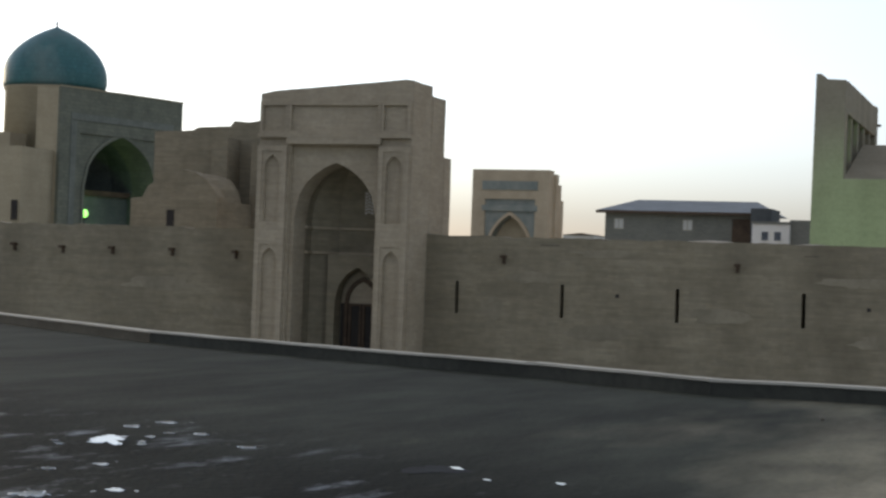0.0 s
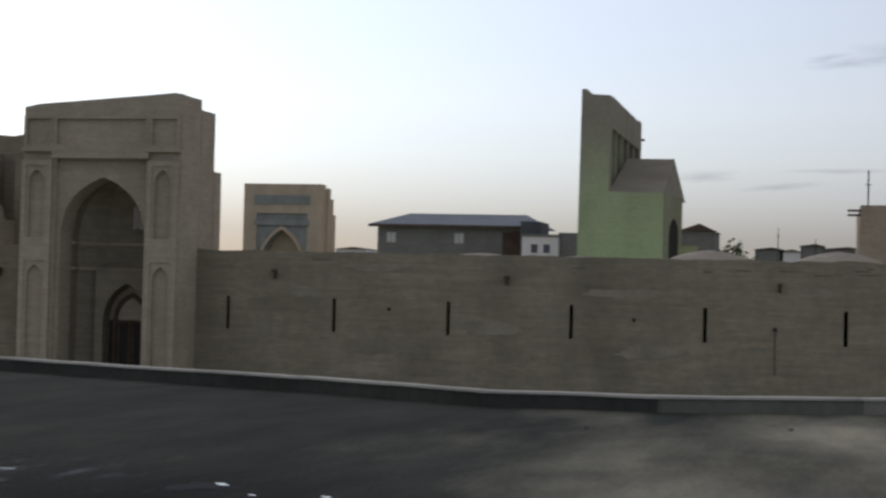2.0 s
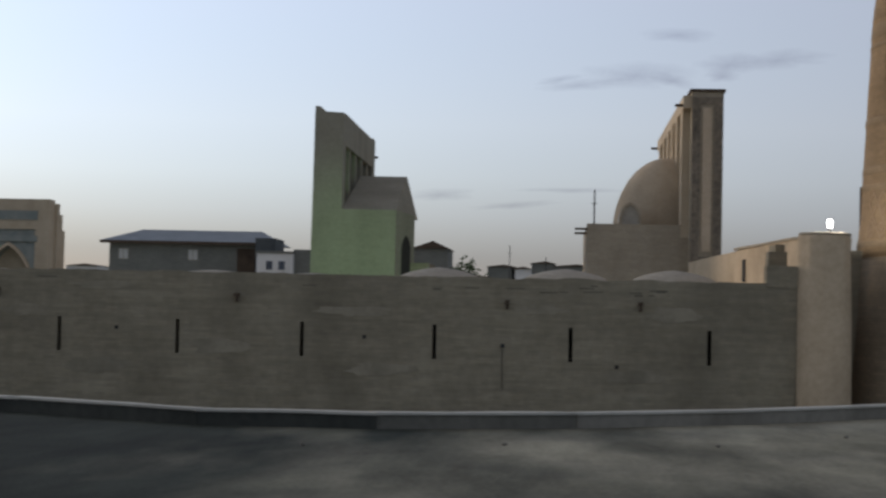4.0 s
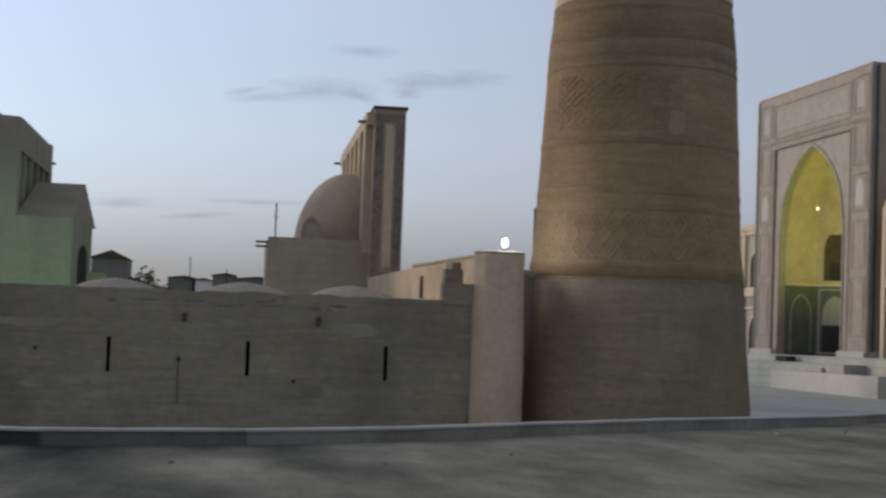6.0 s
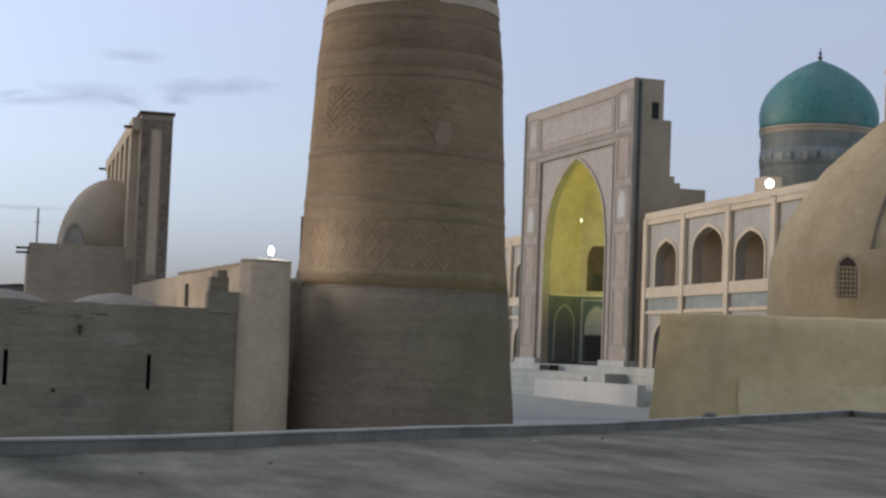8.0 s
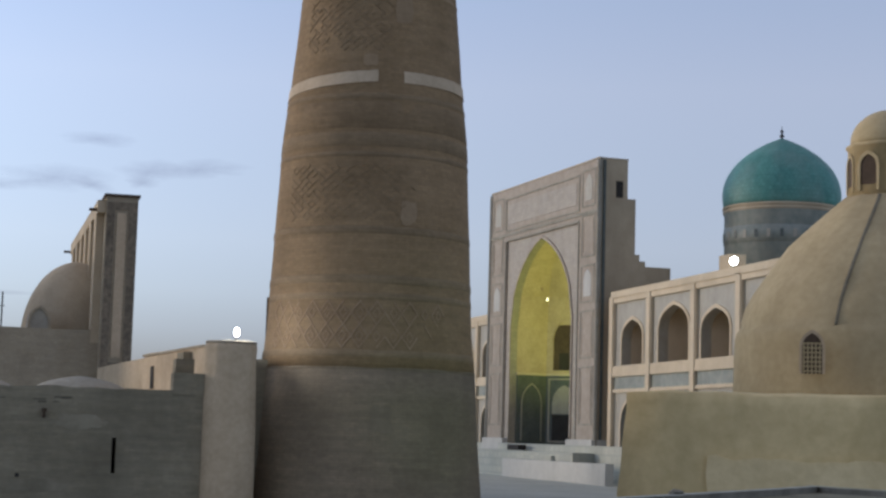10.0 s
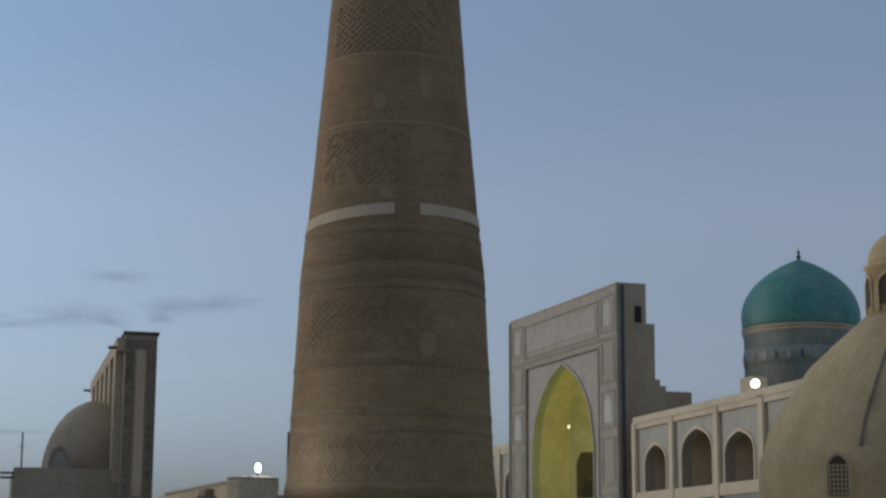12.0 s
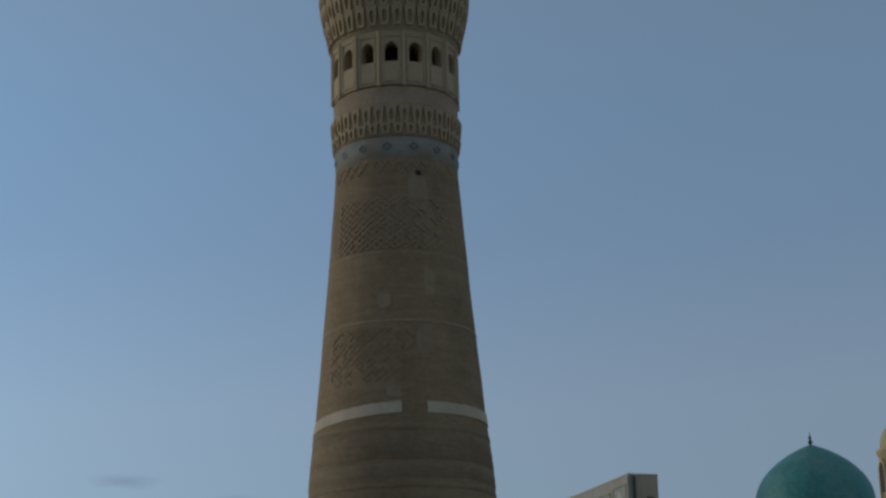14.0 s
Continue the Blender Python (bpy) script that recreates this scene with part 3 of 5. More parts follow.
for k in range(16):
    x, z = rnd.choice((rnd.uniform(-1.6, 1.6), rnd.uniform(-20, 7), rnd.uniform(2.5, 6))), rnd.uniform(4.15, 4.5)
    w = rnd.uniform(0.12, 0.4)
    part("chipped_course", worn(box(x - w, x + w, -0.006, 0.1, z, z + rnd.uniform(0.03, 0.06)), 0.015, 1, k), M_CHIP, wall, "dark chipped brick course")
# gallery roof behind the wall
roof = bmesh.new()
box(-75, 8.5, W + 0.9, W + 15, 4.3, 4.62, roof)
tagged(mesh_object("roof", roof, M_DUSTY), "flat clay roof of the gallery behind the wall", "roof", kind="structure")
bm = bmesh.new()
box(-75, 8.5, W + 14.4, W + 15, -0.4, 4.0, bm)
tagged(mesh_object("wall_gallery", bm, M_PLASTER), "plain plastered gallery wall towards the court", "wall", kind="structure")


def spout(x, z):
    s = thing("water_spout", x, W, z, 0, "short dark wooden rain spout in the wall", "spout", group="rain spouts along the wall")
    part("trough", worn(box(-0.08, 0.08, -0.32, 0.1, -0.09, 0.03), 0.02, 1, x), M_WOOD, s)
    part("bracket", box(-0.05, 0.05, -0.12, 0.05, -0.3, -0.09, taper=0.01), M_WOOD, s)


# the spout at x -1.85 is added in place of a dark blotch
for x, z in ((-20.93, 4.0), (-11.87, 3.95), (-1.85, 3.9), (3.03, 3.92), (-32.43, 3.84), (-35.36, 3.87), (-38.2, 3.86), (-40.6, 3.83), (-43.0, 3.88)):
    spout(x, z)
hook = thing("wall_hook", -1.99, W, 2.26, 0, "small dark iron bracket on the wall", "bracket")
part("plate", box(-0.07, 0.07, -0.1, 0.02, -0.07, 0.06, taper=0.01), M_IRON, hook)
part("cable", tube([(0.0, -0.03, -0.05), (-0.01, -0.03, -0.8), (0.02, -0.03, -1.7)], 0.012), M_IRON, hook, "thin grey cable down the wall")


def small_dome(x, y, r, top):
    d = thing("roof_dome", x, y, 4.6, 0, "low dusty plastered dome on the gallery roof", "dome", group="domes of the gallery roof")
    smooth(part("shell", lathe([(r * math.cos(a), 0.02 + (top - 4.6) * (0.65 * math.sin(a) + 0.35 * a * 2 / math.pi)) for a in [i * math.pi / 22 for i in range(11)]] + [(0.01, top - 4.58)], 28, wobble=0.09), M_ROOFCLAY, d))
    part("foot", lathe([(r + 0.12, 0.0), (r + 0.12, 0.1), (r * 0.99, 0.14)], 28), M_ROOFCLAY, d)


for x, y, r, top in ((-14.4, 72, 2.1, 5.0), (-10.2, 72, 2.0, 4.95), (-4.9, 72, 1.9, 5.3), (0.3, 72, 1.95, 5.33), (4.75, 72, 1.95, 5.36), (-19.5, 73, 1.9, 4.95)):
    small_dome(x, y, r, top)

# ---------- round buttress with lamp ----------
but = thing("corner_buttress", 9.68, 64.2, -0.6, 0, "pale round plastered buttress at the wall corner", "buttress")
smooth(part("shaft", lathe([(1.06, 0.0), (1.03, 1.0), (0.99, 4.0), (0.95, 6.6), (0.96, 7.0), (0.91, 7.16)], 48, wobble=0.08), M_BUTT, but))
part("cap", lathe([(0.9, 7.12), (0.95, 7.15), (0.94, 7.2), (0.86, 7.235), (0.5, 7.245)], 48, wobble=0.08), M_PORTAL, but)
lk = thing("wall_lamp", 9.85, 64.1, 6.66, 0, "bright white oval lamp on the round buttress", "lamp")
part("stem", lathe([(0.09, 0.0), (0.05, 0.03), (0.04, 0.14), (0.1, 0.17)], 12), M_IRON, lk)
part("globe", lathe([(0.05, 0.17), (0.075, 0.2), (0.088, 0.31), (0.075, 0.42), (0.04, 0.46), (0.01, 0.47)], 16), M_LAMP, lk)
lamp("buttress_light", (9.85, 63.6, 7.05), (9.85, 63, 0), 60, (0.95, 0.97, 1.0), 0.15)
link = thing("link_wall", 10.9, 66.2, -0.6, 0, "short brick wall joining buttress and minaret", "wall")
part("body", worn(box(-0.5, 1.6, 0.0, 0.8, 0, 6.7), 0.03, 3, 9), M_WALL, link)

# ---------- minaret ----------
MX, MY = 15.53, 67.0
mina = thing("minaret", MX, MY, -0.6, 0, "tall tapering brown brick minaret with patterned bands", "minaret")
Z = 0.6   # the foot lies this far below the level from which heights are given
RAD = [(0, 4.66), (3, 4.4), (5.85, 4.22), (6.2, 4.16), (7.3, 4.04), (10.4, 3.9), (15, 3.66), (16.6, 3.48), (17.15, 3.41), (22.5, 2.93), (26.8, 2.61), (28.0, 2.52)]


def rad(z):
    return float(np.interp(z, [p[0] for p in RAD], [p[1] for p in RAD]))


part("base", lathe([(4.72, 0)] + [(rad(z), z + Z) for z in (0, 1.5, 3, 4.5, 5.78)] + [(4.1, 5.79 + Z)], 96, wobble=0.02), M_MINBASE, mina, "smooth repaired grey-brown brick base")
part("shaft", lathe([(rad(z), z + Z) for z in [5.8 + i * 0.8 for i in range(28)] + [28.0]], 96, wobble=0.02), M_MINARET, mina)


def ring(z0, z1, proud, mat, label="", name="band"):
    smooth(part(name, lathe([(rad(z0) - 0.03, z0 + Z - 0.03), (rad(z0) + proud, z0 + Z + 0.04), (rad(z1) + proud, z1 + Z - 0.04), (rad(z1) - 0.03, z1 + Z + 0.03)], 96), mat, mina, label))


ring(5.72, 5.84, 0.012, M_MINBASE, "worn pale ledge")
for z0, z1 in ((6.2, 6.5), (8.35, 8.62), (8.95, 9.3), (10.85, 11.15), (13.8, 14.0), (14.2, 14.75), (16.05, 16.3)):
    ring(z0, z1, 0.02, M_BANDBRICK, "band of plain lighter brick")
ring(14.9, 16.0, 0.008, M_DARKBRICK, "band of darker weathered brick")
ring(20.4, 20.52, 0.018, M_RELIEF, "thin brick string course")
ring(23.3, 23.4, 0.015, M_RELIEF, "thin brick string course")


def on_shaft(a, z, proud):
    """A point on the shaft: a in degrees round from the south."""
    r = rad(z) + proud
    return Vector((r * math.sin(radians(a)), -r * math.cos(radians(a)), z + Z))


def lattice(z0, z1, cells, width, proud, crossing, seed, a0, a1, gone=0.1, lozenge=0.0):
    """Raised strips of brick that cross to diamonds, best kept on the sheltered side."""
    bm = bmesh.new()
    step = 360 / cells
    rows = max(1, round((z1 - z0) / (2 * math.pi * rad(z0) / cells * crossing)))
    rnd = random.Random(seed)

    def strip(p, q, h):
        v = []
        for pr in (-0.03, proud):
            v += [bm.verts.new(on_shaft(p[0], p[1] - h, pr)), bm.verts.new(on_shaft(q[0], q[1] - h, pr)), bm.verts.new(on_shaft(q[0], q[1] + h, pr)), bm.verts.new(on_shaft(p[0], p[1] + h, pr))]
        for f in ((4, 5, 6, 7), (0, 1, 5, 4), (1, 2, 6, 5), (2, 3, 7, 6), (3, 0, 4, 7)):
            bm.faces.new([v[i] for i in f])

    for k in range(int(a0 / step), int(a1 / step) + 1):
        for r in range(rows):
            za, zb = z0 + (z1 - z0) * r / rows, z0 + (z1 - z0) * (r + 1) / rows
            zm = (za + zb) / 2
            c = k * step
            lost = gone + 0.75 * max(0.0, (c - a0) / (a1 - a0) - 0.55) / 0.45
            for p, q in (((c, za), (c + step / 2, zm)), ((c + step / 2, zm), (c, zb)), ((c, za), (c - step / 2, zm)), ((c - step / 2, zm), (c, zb))):
                if rnd.random() > lost:
                    strip(p, q, width / 2)
            if lozenge and rnd.random() > lost:
                d, e = lozenge * step, lozenge * (zb - za)
                for p, q in (((c, zm - e), (c + d, zm)), ((c + d, zm), (c, zm + e)), ((c, zm - e), (c - d, zm)), ((c - d, zm), (c, zm + e))):
                    strip(p, q, width / 2.5)
    return bm


tagged(part("lattice", lattice(6.55, 8.3, 40, 0.085, 0.03, 1.15, 1, -78, 34, 0.06, 0.22), M_RELIEF, mina), "raised diamond lattice of brick", kind="stuff")
tagged(part("lattice", lattice(11.4, 13.5, 60, 0.06, 0.02, 0.8, 2, -70, 24, 0.35), M_SHAFT, mina), "worn raised brick pattern", kind="stuff")
tagged(part("lattice", lattice(23.5, 25.7, 48, 0.075, 0.035, 0.75, 3, -72, 32, 0.12), M_RELIEF, mina), "stepped raised brick pattern", kind="stuff")
tagged(part("lattice", lattice(18.0, 20.2, 60, 0.06, 0.02, 0.8, 4, -66, 10, 0.4), M_SHAFT, mina), "faint worn brick pattern", kind="stuff")
tagged(part("lattice", lattice(26.75, 27.3, 36, 0.07, 0.035, 1.2, 5, -80, 60, 0.1), M_RELIEF, mina), "narrow raised brick frieze", kind="stuff")


def arc_plate(a0, a1, z0, z1, proud, n=18, ragged=0.0, seed=0, sag=0.0):
    bm = bmesh.new()
    rows = []
    for i in range(n + 1):
        a = a0 + (a1 - a0) * i / n
        e = ragged * noise.noise(Vector((a * 0.25, seed, 0))) - sag * (1 - i / n)
        g = ragged * noise.noise(Vector((a * 0.25, seed + 5.5, 0))) - sag * (1 - i / n)
        rows.append([bm.verts.new(on_shaft(a, z0 + e, -0.05)), bm.verts.new(on_shaft(a, z0 + e, proud)), bm.verts.new(on_shaft(a, z1 + g, proud)), bm.verts.new(on_shaft(a, z1 + g, -0.05))])
    for p, q in zip(rows, rows[1:]):
        for i in range(3):
            bm.faces.new((p[i], p[i + 1], q[i + 1], q[i]))
    bm.faces.new(rows[0])
    bm.faces.new(rows[-1])
    return bm


part("pale_band", arc_plate(-110, -12.2, 16.74, 17.2, 0.035, 30, 0.02, 1, 0.4), M_PALE, mina, "pale plain repair band")
part("pale_band", arc_plate(4.5, 80, 16.74, 17.2, 0.035, 30, 0.02, 2), M_PALE, mina, "pale plain repair band")


def shaft_blot(a, z, ra, rz, proud, seed):
    """A rounded ragged skin of mended brick on the shaft."""
    bm = bmesh.new()
    n = 36
    mid = bm.verts.new(on_shaft(a, z, proud))
    rim, foot = [], []
    for i in range(n):
        t = 2 * math.pi * i / n
        k = 1 / (abs(math.cos(t)) ** 4 + abs(math.sin(t)) ** 4) ** 0.25
        k *= 1 + 0.22 * noise.noise(Vector((math.cos(t) * 1.6, math.sin(t) * 1.6, seed))) + 0.16 * noise.noise(Vector((math.cos(t) * 5, math.sin(t) * 5, seed)))
        p = (a + ra * k * math.cos(t), z + rz * k * math.sin(t))
        rim.append(bm.verts.new(on_shaft(*p, proud)))
        foot.append(bm.verts.new(on_shaft(*p, -0.04)))
    for i in range(n):
        j = (i + 1) % n
        bm.faces.new((mid, rim[i], rim[j]))
        bm.faces.new((rim[i], foot[i], foot[j], rim[j]))
    return bm


for k, (a, z, ra, rz) in enumerate(((-17, 17.6, 5, 0.22), (5, 19.7, 6, 0.5), (8, 11.7, 5, 0.45), (5, 25.9, 9, 0.75), (12, 22.1, 5, 0.6), (-6, 3.9, 6, 0.5), (-24, 21.3, 5, 0.3))):
    part("repair_patch", shaft_blot(a, z, ra, rz, 0.014, k * 2.7), M_MEND if z > 6 else M_MINBASE, mina, "paler patch of repaired brick")
part("put_log_hole", box(-0.09, 0.09, -0.06, 0.12, -0.09, 0.09), M_DARK, mina).matrix_local = Matrix.Translation(on_shaft(6.5, 26.75, 0.0)) @ pose(0, 0, 0, 0, 0, 6.5)
part("doorway", arch_plate(0, 0.14, 0, 1.9, 2.3, -0.02, 0.3), M_WOOD, mina, "dark doorway high on the shaft").matrix_local = Matrix.Translation(on_shaft(-97, 6.3, -0.1)) @ pose(0, 0, 0, 0, 0, -97)

for i in range(15):
    bm = bmesh.new()
    ring_o, ring_i = [(-0.2, 0), (0, -0.17), (0.2, 0), (0, 0.17)], [(-0.14, 0), (0, -0.11), (0.14, 0), (0, 0.11)]
    for k in range(4):
        j = (k + 1) % 4
        slab([ring_o[k], ring_o[j], ring_i[j], ring_i[k]], -0.02, 0.03, bm)
    lz = part("lozenge", bm, M_DARKTILE, mina, "small dark glazed lozenge")
    lz.matrix_local = Matrix.Rotation(radians(24 * i + 3), 4, "Z") @ pose(0, -2.585, 27.9 + Z)
# neck, corbels and gallery
smooth(part("neck_band", lathe([(2.48, 27.35 + Z), (2.56, 27.4 + Z), (2.59, 28.3 + Z), (2.48, 28.35 + Z)], 96), M_NECK, mina, "faded blue-grey glazed inscription band"))
part("collar", lathe([(2.44, 28.3 + Z), (2.6, 28.4 + Z), (2.63, 29.0 + Z), (2.66, 29.6 + Z), (2.7, 29.75 + Z), (2.63, 29.8 + Z), (2.61, 30.5 + Z), (2.5, 30.55 + Z)], 96), M_RELIEF, mina)


def corbels(count, z0, z1, r0, r1, w, offset=0.0):
    """A ring of small pointed stalactite niches, each a rib and a hood."""
    for i in range(count):
        h = z1 - z0
        bm = arch_hole(-w / 2, w / 2, 0, h, 0, w * 0.2, h * 0.14, h * 0.5, h * 0.8, -0.2, 0.04)
        for v in bm.verts:
            v.co.y -= (r1 - r0) * v.co.z / h
            v.co.x *= 1 if v.co.z > 0.2 * h else 0.6
        a = 360 * (i + offset) / count
        ob = part("corbel", bm, M_LANTERN, mina)
        ob.matrix_local = Matrix.Rotation(radians(a), 4, "Z") @ pose(0, -r0, z0 + Z)


corbels(32, 28.42, 28.86, 2.46, 2.52, 0.46)
corbels(32, 28.86, 29.62, 2.49, 2.57, 0.47, 0.5)
# arcade of the lantern
NW = 16
for i in range(NW):
    a = 360 * i / NW + 6.3
    half = 2.58 * math.tan(math.pi / NW)
    bm = arch_hole(-half, half, 0, 2.5, 0, 0.28, 1.02, 1.58, 1.92, -0.02, 0.4)
    border(-half + 0.12, half - 0.12, 0.12, 2.2, 0.07, -0.07, -0.02, bm)
    ob = part("lantern_arch", bm, M_LANTERN, mina)
    ob.matrix_local = Matrix.Rotation(radians(a), 4, "Z") @ pose(0, -2.58, 30.58 + Z)
    post = part("lantern_post", tube([(0, 0, 0), (0, 0, 2.4)], 0.09, 8), M_LANTERN, mina)
    post.matrix_local = Matrix.Rotation(radians(a + 180 / NW), 4, "Z") @ pose(0, -2.66, 30.5 + Z)
    fill = part("parapet_panel", box(-0.3, 0.3, -0.045, -0.02, 0.2, 0.95), M_LANTERN, mina, "pale panel under an arch")
    fill.matrix_local = Matrix.Rotation(radians(a), 4, "Z") @ pose(0, -2.58, 30.58 + Z)
# added dark core, reads as shade inside the arcade
part("lantern_shade_core", lathe([(0.9, 30.5 + Z), (0.9, 33.2 + Z)], 24), M_DARK, mina)
part("cornice", lathe([(2.2, 32.95 + Z), (2.66, 33.0 + Z), (2.7, 33.3 + Z), (2.88, 34.0 + Z), (3.05, 34.7 + Z), (3.13, 35.2 + Z), (3.08, 35.8 + Z), (2.95, 36.2 + Z), (2.2, 36.35 + Z), (1.0, 37.2 + Z), (0.6, 38.3 + Z), (0.05, 38.6 + Z)], 96), M_LANTERN, mina)
corbels(34, 33.15, 33.98, 2.64, 2.8, 0.5)
corbels(34, 33.95, 34.78, 2.82, 2.98, 0.53)
corbels(34, 34.75, 35.4, 2.98, 3.04, 0.55)

# ---------- south portal ----------
sp = thing("south_portal", -27.38, 62.0, -0.6, 0, "tall tan brick portal with a deep pointed arch", "portal")
HW, TZ = 3.22, 10.9          # half width and height over the foot
bm = arch_hole(-1.85, 1.85, 0, 8.65, 0.0, 1.72, 0.0, 5.9, 8.0, 0.22, 1.4)
part("arch_field", bm, M_PORTAL, sp)
part("pylon", worn(box(-HW, -1.85, 0, 1.6, 0, 8.65), 0.015, 3, 1), M_PORTAL, sp)
part("pylon", worn(box(1.85, HW, 0, 2.1, 0, 8.65), 0.015, 3, 2), M_PORTAL, sp)
part("attic", worn(slab([(-HW, 8.65), (HW, 8.65), (HW, TZ + 0.28), (2.9, TZ + 0.32), (0, TZ + 0.1), (-2.6, TZ - 0.1), (-HW, TZ - 0.22)], 0, 2.1), 0.015, 3, 3), M_PORTAL, sp)
for x0, x1 in ((-HW + 0.08, -2.0), (2.0, HW - 0.08)):
    for z0, z1 in ((0.4, 4.95), (5.45, 8.62)):
        c = (x0 + x1) / 2
        w = (x1 - x0) / 2
        part("pier_frame", border(x0 - 0.05, x1 + 0.05, z0, z1, 0.2, -0.22, 0.0), M_PORTAL, sp)
        part("blind_niche", arch_hole(x0 + 0.15, x1 - 0.15, z0 + 0.2, z1 - 0.2, c, w - 0.25, z0 + 0.2, z1 - 0.85, z1 - 0.36, -0.17, 0.0), M_PORTAL, sp)
part("arch_border", box(-1.98, 1.98, -0.2, 0, 8.7, 8.95), M_PORTAL, sp)
for x0, x1 in ((-HW + 0.12, -2.02), (-1.88, 1.88), (2.02, HW - 0.12)):
    part("attic_frame", border(x0 - 0.08, x1 + 0.08, 9.1, 10.35, 0.13, -0.14, 0.0), M_PORTAL, sp)
part("string_course", box(-HW, HW, -0.215, 0, 8.95, 9.1), M_PORTAL, sp)
part("string_course", box(-HW + 0.03, -1.95, -0.215, 0, 4.95, 5.45), M_PORTAL, sp)
part("string_course", box(1.95, HW - 0.03, -0.215, 0, 4.95, 5.45), M_PORTAL, sp)
# niche behind the arch; its darker brick stands in for the shade inside
part("niche_shell", niche(0, 1.72, 0, 5.75, 8.0, 1.45, 1.35), M_WALL, sp)
DX = 0.3
part("door_recess", arch_hole(-1.0, 1.6, 0, 4.44, DX, 0.95, 0.0, 2.5, 3.95, 2.05, 2.6), M_WALL, sp)
# dark rim stands in for the shaded reveal of the door arch
part("door_reveal_shade", arch_rim(DX, 0.62, 0, 2.5, 3.4, 0.14, 2.62, 2.81), M_WOOD, sp)
part("tympanum", arch_plate(DX, 0.95, 2.5, 2.6, 3.85, 2.74, 2.79), M_PORTAL, sp)
dr = part("door", box(DX - 0.95, DX + 0.95, 2.735, 2.785, 0, 2.5), M_DARK, sp, "dark carved wooden double door")
for x0, x1 in ((DX - 0.58, DX - 0.02), (DX + 0.02, DX + 0.58)):
    part("door_leaf", border(x0, x1, 0.05, 2.5, 0.1, 2.67, 2.73), M_WOOD, dr)
for mid, half, ang in facets(0, 1.72, 1.45, 1.35):
    for z in (4.45, 5.45):
        part("niche_ledge", box(-half, half, -0.1, 0.02, z, z + 0.1), M_PORTAL, sp).matrix_local = Matrix.Translation(mid) @ pose(0, 0, 0, 0, 0, ang)
# white dots put the light through the lattice into the colour
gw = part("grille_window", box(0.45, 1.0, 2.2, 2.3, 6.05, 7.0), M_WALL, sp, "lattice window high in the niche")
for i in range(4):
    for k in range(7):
        part("grille_light_dot", box(0.5 + i * 0.13, 0.57 + i * 0.13, 2.14, 2.2, 6.1 + k * 0.13 + i % 2 * 0.05, 6.17 + k * 0.13 + i % 2 * 0.05), M_WHITE, gw, "white dot painted for light through the lattice")
# stepped flank running back
part("flank", worn(box(2.4, HW + 0.02, 2.1, 3.6, 0, 10.8), 0.02, 3, 5), M_PORTAL, sp)
part("flank", worn(box(2.4, HW + 0.04, 3.6, 4.4, 0, 8.5), 0.02, 3, 6), M_PORTAL, sp)
part("flank", worn(box(-HW, -2.4, 1.5, 4.4, 0, 9.6), 0.02, 3, 7), M_PORTAL, sp)
part("rear_block", worn(box(-2.6, 2.5, 3.3, 6.0, 0, 8.4), 0.02, 3, 8), M_PORTAL, sp)

# ruined gallery blocks west of the portal
gb = thing("gallery_block", -38.2, 74.0, 4.0, 0, "weathered stepped brick gallery wall behind the portal", "wall")
part("body", worn(slab([(-3.85, 0), (3.3, 0), (3.3, 6.1), (2.4, 6.25), (1.2, 6.05), (0.4, 6.1), (0.2, 5.85), (-1.5, 5.8), (-1.8, 5.65), (-3.85, 5.6)], 0, 2.0), 0.04, 2, 1), M_WALL, gb)
for x0, x1, z1, y0 in ((-2.2, -1.0, 3.3, -1.2), (-0.1, 0.8, 5.2, -1.4), (1.9, 3.0, 5.0, -1.3)):
    part("buttress", worn(box(x0, x1, y0, 0, 0, z1, taper=0.05), 0.03, 2, z1), M_WALL, gb)
hb = thing("vaulted_cell", -38.2, 69.0, 4.3, 0, "low plastered vaulted cell with a small dark window", "building")
gable = [(-2.15, 0), (2.2, 0), (2.2, 2.0), (1.95, 2.35), (1.6, 2.75), (1.05, 3.04), (0.38, 3.17), (-0.3, 3.11), (-0.95, 2.82), (-1.05, 2.55), (-1.3, 2.4), (-1.58, 1.9), (-2.15, 1.85)]
part("front_wall", slab([(x, z) for x, z in gable], 0, 0.7), M_WALL, hb)
part("body", worn(box(-2.0, 2.1, 0.7, 4.5, 0, 1.8), 0.04, 3, 2), M_WALL, hb)
smooth(part("vault", lathe([(1.75, 0.0), (1.75, 1.5), (1.6, 2.3), (1.2, 2.85), (0.7, 3.05), (0.02, 3.12)], 28, 0.3, 2.4, wobble=0.06), M_WALL, hb))
part("window", box(-0.3, 0.08, -0.02, 0.2, 0.6, 1.35), M_DARK, hb, "small dark window")
part("window_sill", box(-0.38, 0.16, -0.06, 0.02, 0.5, 0.6), M_PLASTER, hb)

